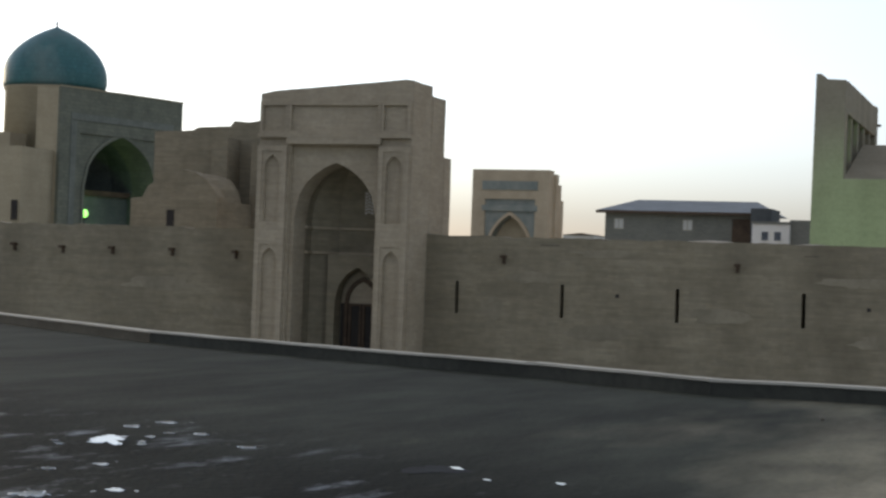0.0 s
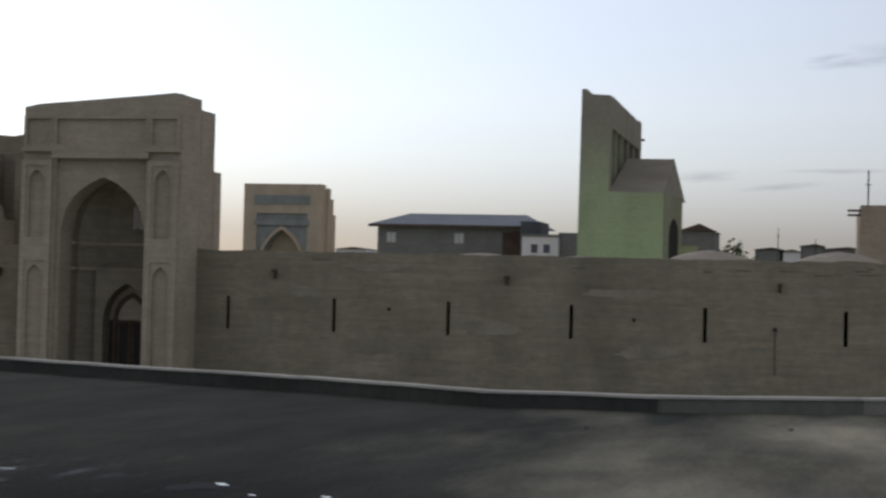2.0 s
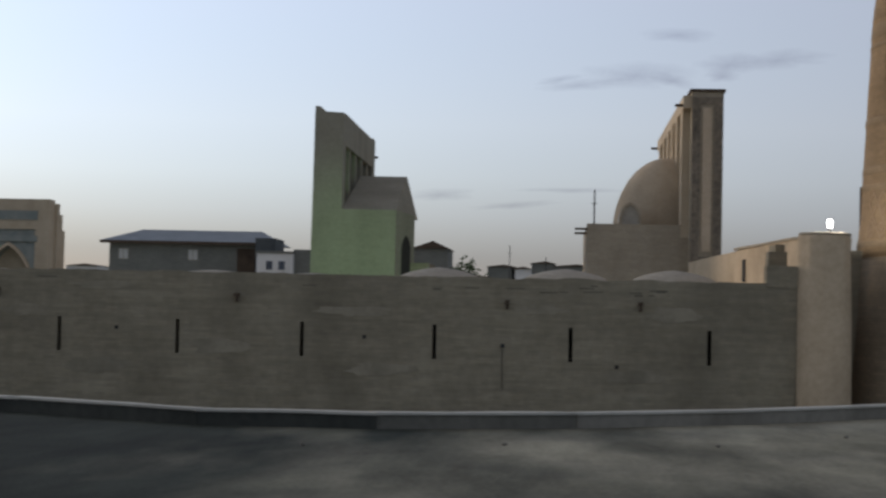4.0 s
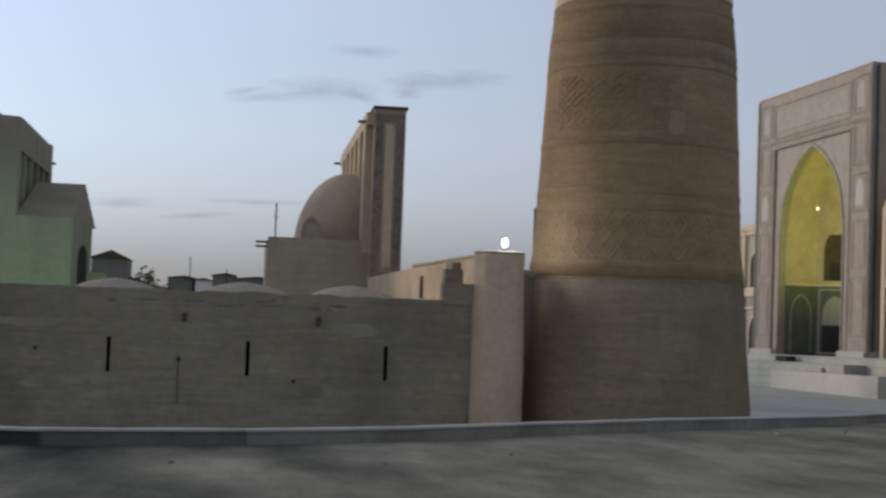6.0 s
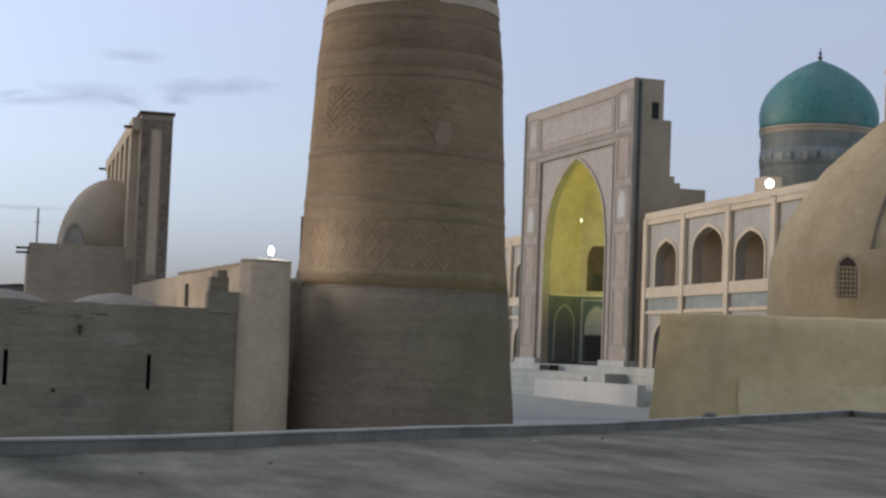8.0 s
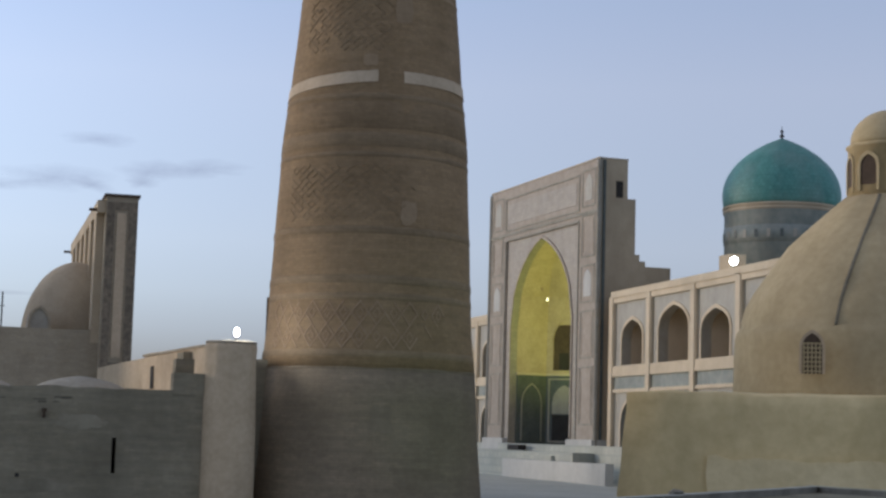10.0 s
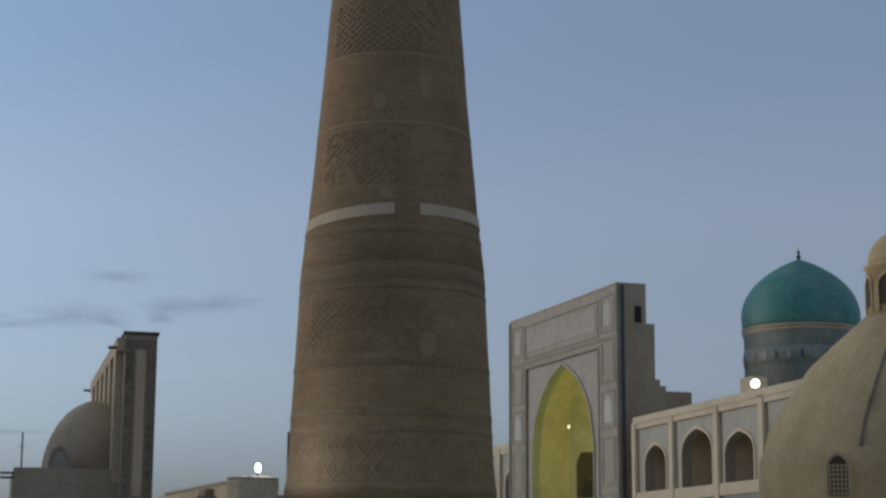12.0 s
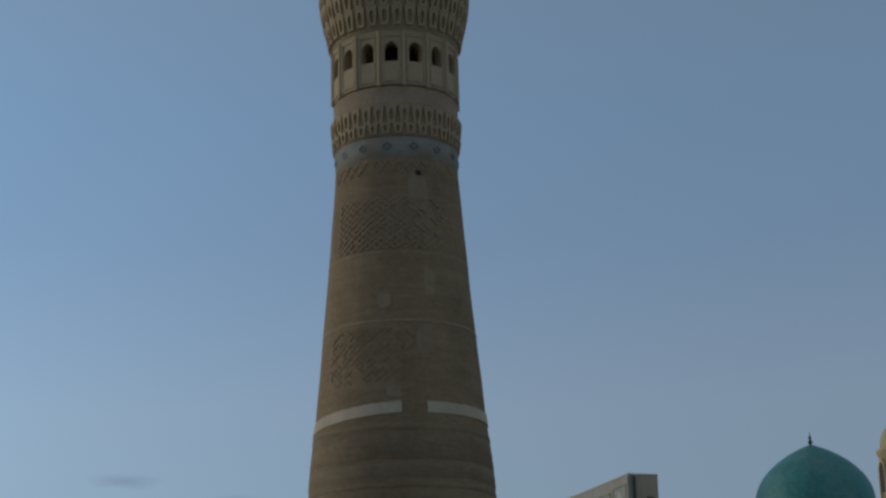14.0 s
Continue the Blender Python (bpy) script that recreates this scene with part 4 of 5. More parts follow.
# ---------- prayer hall with the great portal and blue dome ----------
def pishtaq(name, x, y, z, rz, half, height, thick, aw, spring, apex, label, body, panel, depth=5.0, inner=None, field=None, plan=PLAN, core=None):
    """A tall portal screen: frame, panelled border, pointed arch and niche. Its front is local -y."""
    p = thing(name, x, y, z, rz, label, "portal")
    field = field or thick
    part("arch_field", arch_hole(-aw * 1.18, aw * 1.18, 0, height * 0.80, 0, aw, 0, spring, apex, 0, field), panel, p)
    front = 0.1 if core else thick
    part("pylon", box(-half, -aw * 1.18, -0.15, front, 0, height * 0.80), body, p)
    part("pylon", box(aw * 1.18, half, -0.15, front, 0, height * 0.80), body, p)
    part("attic", box(-half, half, -0.15, front, height * 0.80, height), body, p)
    if core:
        part("pylon_core", worn(box(-half + 0.004, -aw * 1.18 - 0.004, front, thick, 0, height * 0.80), 0.008, 3, 2), core, p, "plain plastered side of the portal")
        part("pylon_core", worn(box(aw * 1.18 + 0.004, half - 0.004, front, thick, 0, height * 0.80), 0.008, 3, 3), core, p, "plain plastered side of the portal")
        part("attic_core", worn(box(-half + 0.004, half - 0.004, front, thick, height * 0.80, height - 0.004), 0.008, 3, 4), core, p, "plain plastered side of the portal")
    part("arch_moulding", arch_rim(0, aw, 0, spring, apex, 0.22, -0.1, 0.02), body, p)
    part("niche_shell", niche(0, aw, 0, spring, apex, depth, field - 0.02, plan), inner or panel, p)
    part("floor_slab", box(-aw, aw, field - 0.02, field + depth + 0.3, -0.3, 0.02), body, p)
    return p


# niche and lower wall are coloured much darker than the front
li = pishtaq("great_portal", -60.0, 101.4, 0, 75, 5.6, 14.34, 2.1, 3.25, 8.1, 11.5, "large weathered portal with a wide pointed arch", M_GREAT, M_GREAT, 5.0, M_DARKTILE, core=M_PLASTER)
part("inscription_band", box(-4.7, 4.7, -0.2, -0.15, 12.3, 12.75), M_GREATBAND, li, "blue-grey tile band")
part("inscription_band", box(-4.7, -4.2, -0.2, -0.15, 3.0, 12.25), M_GREATBAND, li, "blue-grey tile band")
part("inscription_band", box(4.2, 4.7, -0.2, -0.15, 3.0, 12.25), M_GREATBAND, li, "blue-grey tile band")
part("coping", worn(box(-5.63, 5.63, -0.2, 2.13, 14.34, 14.42), 0.03, 3, 2), M_PLASTER, li)
part("lintel_beam", box(-3.2, 3.2, 2.2, 2.5, 7.6, 7.95), M_WOOD, li, "dark beam across the arch")
part("lower_screen", box(-3.2, 3.2, 2.5, 2.7, 0, 7.6), M_DARKTILE, li, "dark wall below the beam")
ph = thing("prayer_hall", -70.0, 104.0, 0, 0, "low tan brick prayer hall under the blue dome", "building")
part("south_body", worn(box(-12, 8.2, -11.5, -7.8, 0, 10.2), 0.05, 3, 3), M_PLASTER, ph)
part("north_body", worn(box(-12, 8.2, 2.9, 12, 0, 10.2), 0.05, 3, 5), M_PLASTER, ph)
part("rear_body", worn(box(-12, 1.5, -6.9, 2.9, 0, 10.2), 0.05, 3, 6), M_PLASTER, ph)
part("shoulder", worn(box(-6, 1.6, -3, 8, 10.2, 11.8), 0.04, 3, 4), M_PLASTER, ph)
part("window", box(7.65, 8.05, -11.62, -11.3, 5.6, 6.85), M_DARK, ph, "narrow dark window")
kd = thing("blue_dome", -68.5, 106.4, 10.0, 0, "dark blue-green tiled dome on a plain drum", "dome")
smooth(part("drum", lathe([(3.42, 0), (3.42, 5.0), (3.52, 5.1), (3.52, 5.35)], 48), M_PLASTER, kd))
smooth(part("shell", lathe(dome_profile(3.57, 5.3, 9.75, 20, 0.055, 0.4), 48), M_TURQ_OLD, kd))
part("finial", lathe([(0.05, 9.55), (0.12, 9.7), (0.05, 9.8), (0.1, 9.95), (0.02, 10.2)], 10), M_IRON, kd)
# added globe glows in place of the wall patch lit green
gf = thing("green_glow_globe", -60.95, 98.62, 0.02, 0, "added green glowing globe on a stand, for a green-lit wall patch", "lamp")
part("stand", tube([(0, 0, 0), (0, 0, 5.95)], 0.05), M_IRON, gf)
part("housing", box(-0.2, 0.2, -0.2, 0.2, 5.9, 6.0), M_IRON, gf)
part("globe", lathe([(0.02, 6.0), (0.2, 6.05), (0.27, 6.25), (0.2, 6.5), (0.02, 6.55)], 14), glow("green_glow", (0.25, 1.0, 0.12), 0.7), gf, "glowing green globe in place of a lit wall patch")
lamp("great_portal_light", (-61.3, 99.3, 6.3), (-64, 101, 7), 22, (0.3, 1.0, 0.15), 0.25)

# ---------- north portal and the town behind ----------
ni = pishtaq("north_portal", -41.8, 130.0, 0, 0, 3.15, 11.55, 1.2, 1.75, 5.0, 8.0, "pale brick court portal with tiled panels", M_DUSTY, M_DRUM, 3.0, M_DARKTILE)
part("tile_panel", box(-2.3, 2.25, -0.22, -0.15, 9.95, 10.65), M_DRUM, ni, "blue-grey tile panel")
part("tile_panel", box(-2.3, 2.25, -0.2, -0.15, 8.3, 8.75), M_DRUM, ni, "blue-grey tile panel")
part("arch_edge", arch_rim(0, 1.75, 0, 5.0, 8.0, 0.12, -0.25, -0.1), M_PALE, ni, "pale moulded arch edge")
for y0, y1, z1 in ((1.2, 1.9, 11.3), (1.9, 2.6, 10.5), (2.6, 3.2, 9.3)):
    part("flank", box(-3.2, 3.3 + y0 * 0.04, y0, y1, 0, z1), M_DUSTY, ni)
arc = thing("court_arcade", -20.0, 131.0, 0, 0, "long low arcade roof across the court", "arcade")
part("body", box(-70, 26, 0, 6, 0, 5.9), M_DUSTY, arc)


def house(name, d, a0, a1, eave, depth, mat, label, base=0.0):
    """A plain block seen between two bearings (degrees left of the view axis)."""
    x0, x1 = -d * math.tan(radians(a0)), -d * math.tan(radians(a1))
    h = thing(name, (x0 + x1) / 2, d, base, 0, label, "house")
    part("wall_body", box(-(x1 - x0) / 2, (x1 - x0) / 2, 0, depth, 0, eave - base), mat, h)
    return h, (x1 - x0) / 2


h1, w1 = house("long_house", 190, 14.65, 9.6, 10.9, 12, M_HOUSE, "long grey brick house with a sheet metal roof")
bm = bmesh.new()
rv = [bm.verts.new(p) for p in ((-w1 - 0.9, -0.8, 10.95), (w1 + 0.9, -0.8, 10.95), (w1 + 0.9, 12.8, 10.95), (-w1 - 0.9, 12.8, 10.95), (-w1 + 2.3, 6, 12.5), (w1 - 1.5, 6, 12.5))]
for f in ((0, 1, 5, 4), (1, 2, 5), (2, 3, 4, 5), (3, 0, 4), (3, 2, 1, 0)):
    bm.faces.new([rv[i] for i in f])
part("roof", bm, M_METAL, h1, "pale grey sheet metal hipped roof")
part("eave_board", box(-w1 - 0.9, w1 + 0.9, -0.85, -0.75, 10.65, 10.97), M_WOOD, h1)
part("porch", box(w1 - 3.2, w1 - 0.1, -0.05, 0.3, 7.0, 10.3), M_WOOD, h1, "dark open porch")
for x in (-w1 + 1.6, -w1 + 9.4):
    wf = part("window", box(x - 0.55, x + 0.55, -0.06, 0.05, 8.9, 10.1), M_TILE, h1, "pale framed window")
    for k in (-0.26, 0.26):
        # pale pane colour stands in for light in the window
        part("pane", box(x + k - 0.2, x + k + 0.2, -0.09, -0.06, 9.0, 10.0), M_STONE, wf, "window pane coloured pale as if lit")
h2, w2 = house("white_house", 180, 9.9, 8.72, 9.5, 8, M_WHITE, "small whitewashed house with two windows")
part("parapet", box(-w2 - 0.1, w2 + 0.1, -0.15, 8.1, 9.5, 9.75), M_HOUSE, h2)
for x in (-0.55, 0.75):
    wf = part("window", box(x - 0.42, x + 0.42, -0.06, 0.05, 7.7, 8.8), M_WHITE, h2)
    part("pane", box(x - 0.34, x + 0.34, -0.09, -0.06, 7.8, 8.7), M_GLASS, wf)
h3, w3 = house("brick_annex", 181, 8.7, 7.9, 10.0, 8, M_HOUSE, "plain grey brick annex")
h4, w4 = house("gabled_house", 170, 4.75, 3.62, 10.0, 8, M_HOUSE, "small grey house with a dark low roof")
part("roof", slab([(-w4 - 0.2, 9.95), (w4 + 0.2, 9.95), (0.2, 10.7)], -0.3, 8.2), M_WOOD, h4)
h5, w5 = house("roof_annex", 186, 9.95, 9.3, 11.35, 6, M_SHED, "grey upper storey beside the long roof")
for a0, a1, e in ((2.3, 1.4, 9.5), (1.5, 0.85, 9.3), (0.85, 0.1, 10.0), (0.12, -1.15, 9.7), (16.0, 15.0, 8.6), (3.5, 2.2, 8.2), (-1.1, -2.0, 9.4)):
    fh, fw = house("far_house", 210, a0, a1, e, 8, M_HOUSE if e > 9.35 else M_WHITE, "low flat-roofed house far off")
    part("roof", slab([(-fw - 0.15, e - 0.02), (fw + 0.15, e - 0.02), (fw * 0.2, e + 0.25)], -0.3, 8.2), M_WOOD, fh, "dark low roof")


def tree(x, y, h, r, seed):
    t = thing("tree", x, y, 0, 0, "small dark leafy tree among far houses", "tree")
    part("trunk", tube([(0, 0, 0), (0.1, 0, h * 0.4), (0.0, 0.1, h * 0.75)], [0.25, 0.18, 0.08]), M_WOOD, t)
    rnd = random.Random(seed)
    bm = bmesh.new()
    for _ in range(700):
        v = Vector((rnd.gauss(0, 1), rnd.gauss(0, 1), rnd.gauss(0, 0.8)))
        v = v.normalized() * rnd.random() ** 0.4
        k = 0.75 + 0.5 * noise.noise(v * 2.2)
        c = Vector((v.x * r * k, v.y * r * k, h * 0.72 + v.z * h * 0.3 * k))
        a, b = Vector((rnd.uniform(-1, 1), rnd.uniform(-1, 1), rnd.uniform(-1, 1))) * 0.3, Vector((rnd.uniform(-1, 1), rnd.uniform(-1, 1), rnd.uniform(-1, 1))) * 0.3
        bm.faces.new([bm.verts.new(c - a), bm.verts.new(c + b), bm.verts.new(c + a)])
    part("crown", bm, M_LEAF, t)


tree(-8.9, 165, 9.3, 2.1, 1)
for x, y, foot, h in ((-4.7, 170, 0, 10.4), (2.0, 99.0, 8.68, 2.0), (-1.2, 175, 0, 9.5)):
    pl = thing("mast", x, y, foot, 0, "thin metal antenna mast", "mast")
    part("pole", tube([(0, 0, 0), (0, 0, h)], 0.045), M_IRON, pl)
    part("crossbar", box(-0.16, 0.16, -0.02, 0.02, h - 0.8, h - 0.76), M_IRON, pl)

# ---------- court portal seen from behind, washed with green light ----------
gp = thing("court_portal", -12.2, 97.0, 0, 0, "tall plain brick portal screen with ribbed back", "portal")
part("screen", worn(slab([(-1.75, 0), (0, 0), (0, 14.65), (-1.0, 14.7), (-1.35, 15.0), (-1.62, 15.0)], 0, 1.2), 0.01, 2, 1), M_COURT, gp)
part("screen", box(-1.7, 0, 15.6, 17.0, 0, 14.8), M_COURT, gp)
part("screen_back", box(-1.7, -1.25, 1.2, 15.6, 0, 14.7), M_COURT, gp)
part("screen_head", box(-1.25, 0, 1.2, 15.6, 12.9, 14.7), M_COURT, gp)
for i in range(4):
    part("rib", box(-1.25, -0.08, 3.7 + i * 3.1, 4.3 + i * 3.1, 7.0, 12.9), M_COURT, gp)
part("hall", box(-0.02, 3.1, 0, 10, 0, 9.2), M_COURT, gp)
bm = bmesh.new()
rv = [bm.verts.new(p) for p in ((0, 0.0, 9.2), (3.1, 0.0, 9.2), (2.87, 9, 11.8), (0, 9, 11.8), (0, 10, 9.2), (3.5, 10, 9.2))]
for f in ((0, 1, 2, 3), (1, 5, 2), (2, 5, 4, 3), (0, 3, 4), (0, 4, 5, 1)):
    bm.faces.new([rv[i] for i in f])
part("sloping_roof", bm, M_COURT, gp, "sloping dusty roof")
bm = slab([(0, 0), (2.0, 0), (2.0, 9.0), (0, 9.2)], 0, 4.0)
ch = part("chamfered_bay", bm, M_COURT, gp)
ch.matrix_local = pose(3.05, 0.1, 0, 0, 0, 62)
part("bay_niche", arch_plate(1.1, 0.45, 4.5, 7.0, 7.8, -0.04, 0.1), M_DARK, ch, "dark arched niche")
part("lean_to", box(3.4, 4.9, 1.5, 6, 0, 6.3), M_WALL, gp)
for z, y in ((13.6, 16.8),):
    part("beam_end", box(-0.1, 0.22, y, y + 0.2, z, z + 0.15), M_WOOD, gp)
lamp("square_green_light", (23.5, 50.5, 0.0), (16.2, 66, 6.5), 210, (0.45, 1.0, 0.3), 0.4, 40)
lamp("court_portal_light", (-10.9, 85.0, 5.0), (-11.3, 97, 6.2), 620, (0.42, 1.0, 0.5), 0.5, 62)

# ---------- east portal from behind, with its dome ----------
ep = thing("east_portal", 7.26, 97.0, 0, 0, "tall slim brick portal screen with tiled edge", "portal")
part("screen", box(0, 1.75, 0, 25.5, 0, 16.1), M_PORTAL, ep)
part("edge_tile", border(0.06, 1.69, 6.5, 15.8, 0.42, -0.06, 0.0), M_MOSAIC, ep, "dark mosaic border")
part("edge_panel", box(0.62, 1.13, -0.05, 0, 7.2, 15.2), M_PALE, ep, "pale upright panel")
part("coping", box(-0.1, 1.85, -0.1, 25.6, 16.1, 16.25), M_WOOD, ep)
for i in range(6):
    part("back_pier", box(-0.45, 0, 1.0 + i * 4.2, 2.6 + i * 4.2, 8, 15.2), M_DUSTY, ep)
part("back_head", box(-0.45, 0, 0.2, 25.2, 15.2, 15.9), M_DUSTY, ep)
for y in (0.4, 25.0):
    part("beam_end", box(-0.9, 0, y, y + 0.2, 15.3, 15.45), M_WOOD, ep)
eh = thing("entrance_hall", 4.4, 98.0, 0, 0, "square brick hall under a plain plastered dome", "building")
part("body", worn(box(-2.8, 2.86, 0, 14, 0, 8.7), 0.03, 3, 4), M_PORTAL, eh)
smooth(part("dome", lathe(dome_profile(3.05, 8.5, 13.0, 14, 0.0, 0.05), 48, 1.85, 6.0, wobble=0.04), M_DUSTY, eh))
part("dormer", arch_plate(-0.35, 0.62, 8.6, 9.2, 10.0, 1.2, 3.0), M_TILE, eh, "small arched dome window")
part("dormer_rim", arch_rim(-0.35, 0.5, 8.6, 9.1, 9.85, 0.14, 1.1, 1.3), M_PORTAL, eh)
for z in (8.1, 8.35):
    part("beam_end", box(-3.5, -2.7, 0.3, 0.5, z, z + 0.12), M_WOOD, eh)
ew = thing("east_parapet", 9.2, 67.9, 0, 5.6, "tan plastered parapet wall with dark slots", "wall")
bm = worn(box(0, 0.9, 0, 24.1, 0, 6.62), 0.03, 6, 6)
for v in bm.verts:
    if v.co.z > 5.5:
        v.co.z += 0.1 * noise.noise(Vector((0, v.co.y * 0.35, 2))) - 0.008 * v.co.y
# yellowish plaster, paler than nearby walls to carry the evening light on it
part("body", bm, M_BUTT, ew)
part("slot", box(-0.05, 0.1, 9.6, 10.2, 5.1, 6.1), M_DARK, ew, "dark upright slot")
part("pier", worn(box(-0.35, 0.2, 2.2, 3.4, 4.5, 6.45), 0.02, 2, 3), M_WALL, ew)
part("coping", worn(box(-0.06, 0.96, 0, 12.0, 6.58, 6.68), 0.04, 6, 8), M_PORTAL, ew)

# ---------- madrasa: portal, arcades, turquoise dome ----------
mp = pishtaq("madrasa_portal", 46.5, 138.2, 3.0, -90 + 3.6, 11.9, 22.4, 2.3, 6.7, 10.2, 17.3, "grand pale tiled portal with a lit pointed arch", M_FRAME, M_GREYFACE, 5.3, M_BUTT, 0.6, OCTAGON, M_DUSTY)
mp.matrix_world = pose(46.5, 138.2, 3.0, 0, 0, -86.4)
for s in (-1, 1):
    for z0, z1 in ((1.6, 6.2), (6.8, 10.6), (11.2, 14.2), (14.8, 18.2), (18.8, 21.8)):
        c = s * 10.0
        part("panel_frame", border(c - 1.3, c + 1.3, z0, z1, 0.14, -0.19, -0.15), M_FADED, mp, "blue-grey tile frame")
        if 11 < z0 < 12 or z0 > 18:
            part("panel", arch_plate(c, 0.7, z0 + 0.5, z1 - 1.2, z1 - 0.4, -0.185, -0.15), M_STONE if z0 < 12 else M_TILE, mp, "pale arched panel")
        else:
            part("panel", border(c - 0.95, c + 0.95, z0 + 0.35, z1 - 0.35, 0.1, -0.18, -0.15), M_FRAME, mp)
part("attic_frame", border(-8.2, 8.2, 18.6, 21.6, 0.16, -0.2, -0.15), M_FADED, mp, "blue-grey tile frame")
part("attic_panel", box(-7.6, 7.6, -0.185, -0.15, 19.2, 21.0), M_GREYFACE, mp)
part("string_course", box(-11.9, 11.9, -0.22, -0.15, 18.2, 18.45), M_FADED, mp)
part("arch_frame", border(-8.2, 8.2, -0.5, 17.9, 0.18, -0.22, -0.1), M_FADED, mp, "blue-grey tile frame")
part("coping", worn(box(-11.93, 11.93, -0.2, 2.34, 22.4, 22.5), 0.03, 4, 2), M_DUSTY, mp)
part("plinth", box(-12.1, -7.0, -0.5, 2.4, -1.0, 0.5), M_STONE, mp, "pale stone plinth")
part("plinth", box(7.0, 12.1, -0.5, 2.4, -1.0, 0.5), M_STONE, mp, "pale stone plinth")
for x, y, r, m in ((11.92, -0.12, 0.2, M_FADED), (11.92, 0.3, 0.13, M_DARKTILE), (-11.92, -0.12, 0.2, M_FADED)):
    part("corner_column", tube([(x, y, -0.5), (x, y, 22.3)], r, 12), m, mp, "slim engaged corner column")
for n, (mid, half, ang) in enumerate(facets(0, 6.7, 5.3, 0.58, OCTAGON)):
    m = Matrix.Translation(mid) @ pose(0, 0, 0, 0, 0, ang)
    part("dado", box(-half, half, -0.12, 0, 0, 6.0), M_DARKTILE, mp, "mosaic dado in the niche").matrix_local = m
    part("niche_band", box(-half, half, -0.22, 0, 6.0, 6.2), M_CREAM, mp).matrix_local = m
    hw = min(half * 0.62, 1.2)
    if n == 1:
        part("dado_frame", border(-half + 0.3, half - 0.3, 0.2, 5.8, 0.16, -0.2, -0.12), M_TILE, mp, "dark mosaic frame").matrix_local = m
        part("tympanum", arch_plate(0, hw, 2.7, 3.6, 5.2, -0.2, -0.12), M_TILE, mp, "pale pierced tympanum").matrix_local = m
        part("niche_door", box(-hw, hw, -0.18, -0.1, 0.1, 2.6), M_DARK, mp, "dark doorway in the niche").matrix_local = m
    else:
        part("niche_arch_rim", arch_rim(0, hw, 0.3, 3.6, 5.2, 0.1, -0.2, -0.12), M_TILE, mp).matrix_local = m
        part("niche_arch", arch_plate(0, hw, 0.3, 3.6, 5.2, -0.16, -0.12), M_DARKTILE, mp).matrix_local = m
    if n in (1, 3):
        part("upper_arch_rim", arch_rim(0, hw, 6.5, 9.2, 10.9, 0.12, -0.14, 0.02), M_BUTT, mp).matrix_local = m
        # brown plate, its colour gives the shade of the loggia behind
        part("upper_arch", arch_plate(0, hw, 6.5, 9.2, 10.9, -0.05, 0.02), M_WOOD, mp, "dim arched loggia in the niche").matrix_local = m
        part("balcony_screen", box(-hw * 0.5, hw * 0.3, -0.09, -0.04, 6.5, 8.0), M_DARK, mp, "small wooden screen in the arch").matrix_local = m
# stepped flank towards the street, in the portal's own axes
for y0, y1, z1 in ((2.3, 3.0, 19.35), (3.0, 3.4, 15.0), (3.4, 3.9, 14.5), (3.9, 6.1, 14.1)):
    part("flank", box(10.3, 11.9, y0, y1, 0, z1), M_DUSTY, mp)
    part("flank", box(-11.9, -10.3, y0, y1, 0, z1), M_DUSTY, mp)
part("flank_window", box(11.85, 11.92, 1.3, 1.9, 19.4, 20.7), M_DARK, mp, "dark opening in the flank")
# added glowing globe stands in for a soft glow on the niche wall
bulb = thing("portal_glow_globe", 48.5, 142.4, 15.5, 0, "small added glowing globe for a soft glow on the niche wall", "lamp")
part("globe", lathe([(0.02, -0.16), (0.09, -0.1), (0.09, 0.1), (0.02, 0.16)], 12), M_GLOWWARM, bulb)
lamp("madrasa_niche_light", (48.4, 133.6, 9.7), (50.5, 141.5, 15.5), 1050, (0.84, 1.0, 0.2), 0.4, 125)


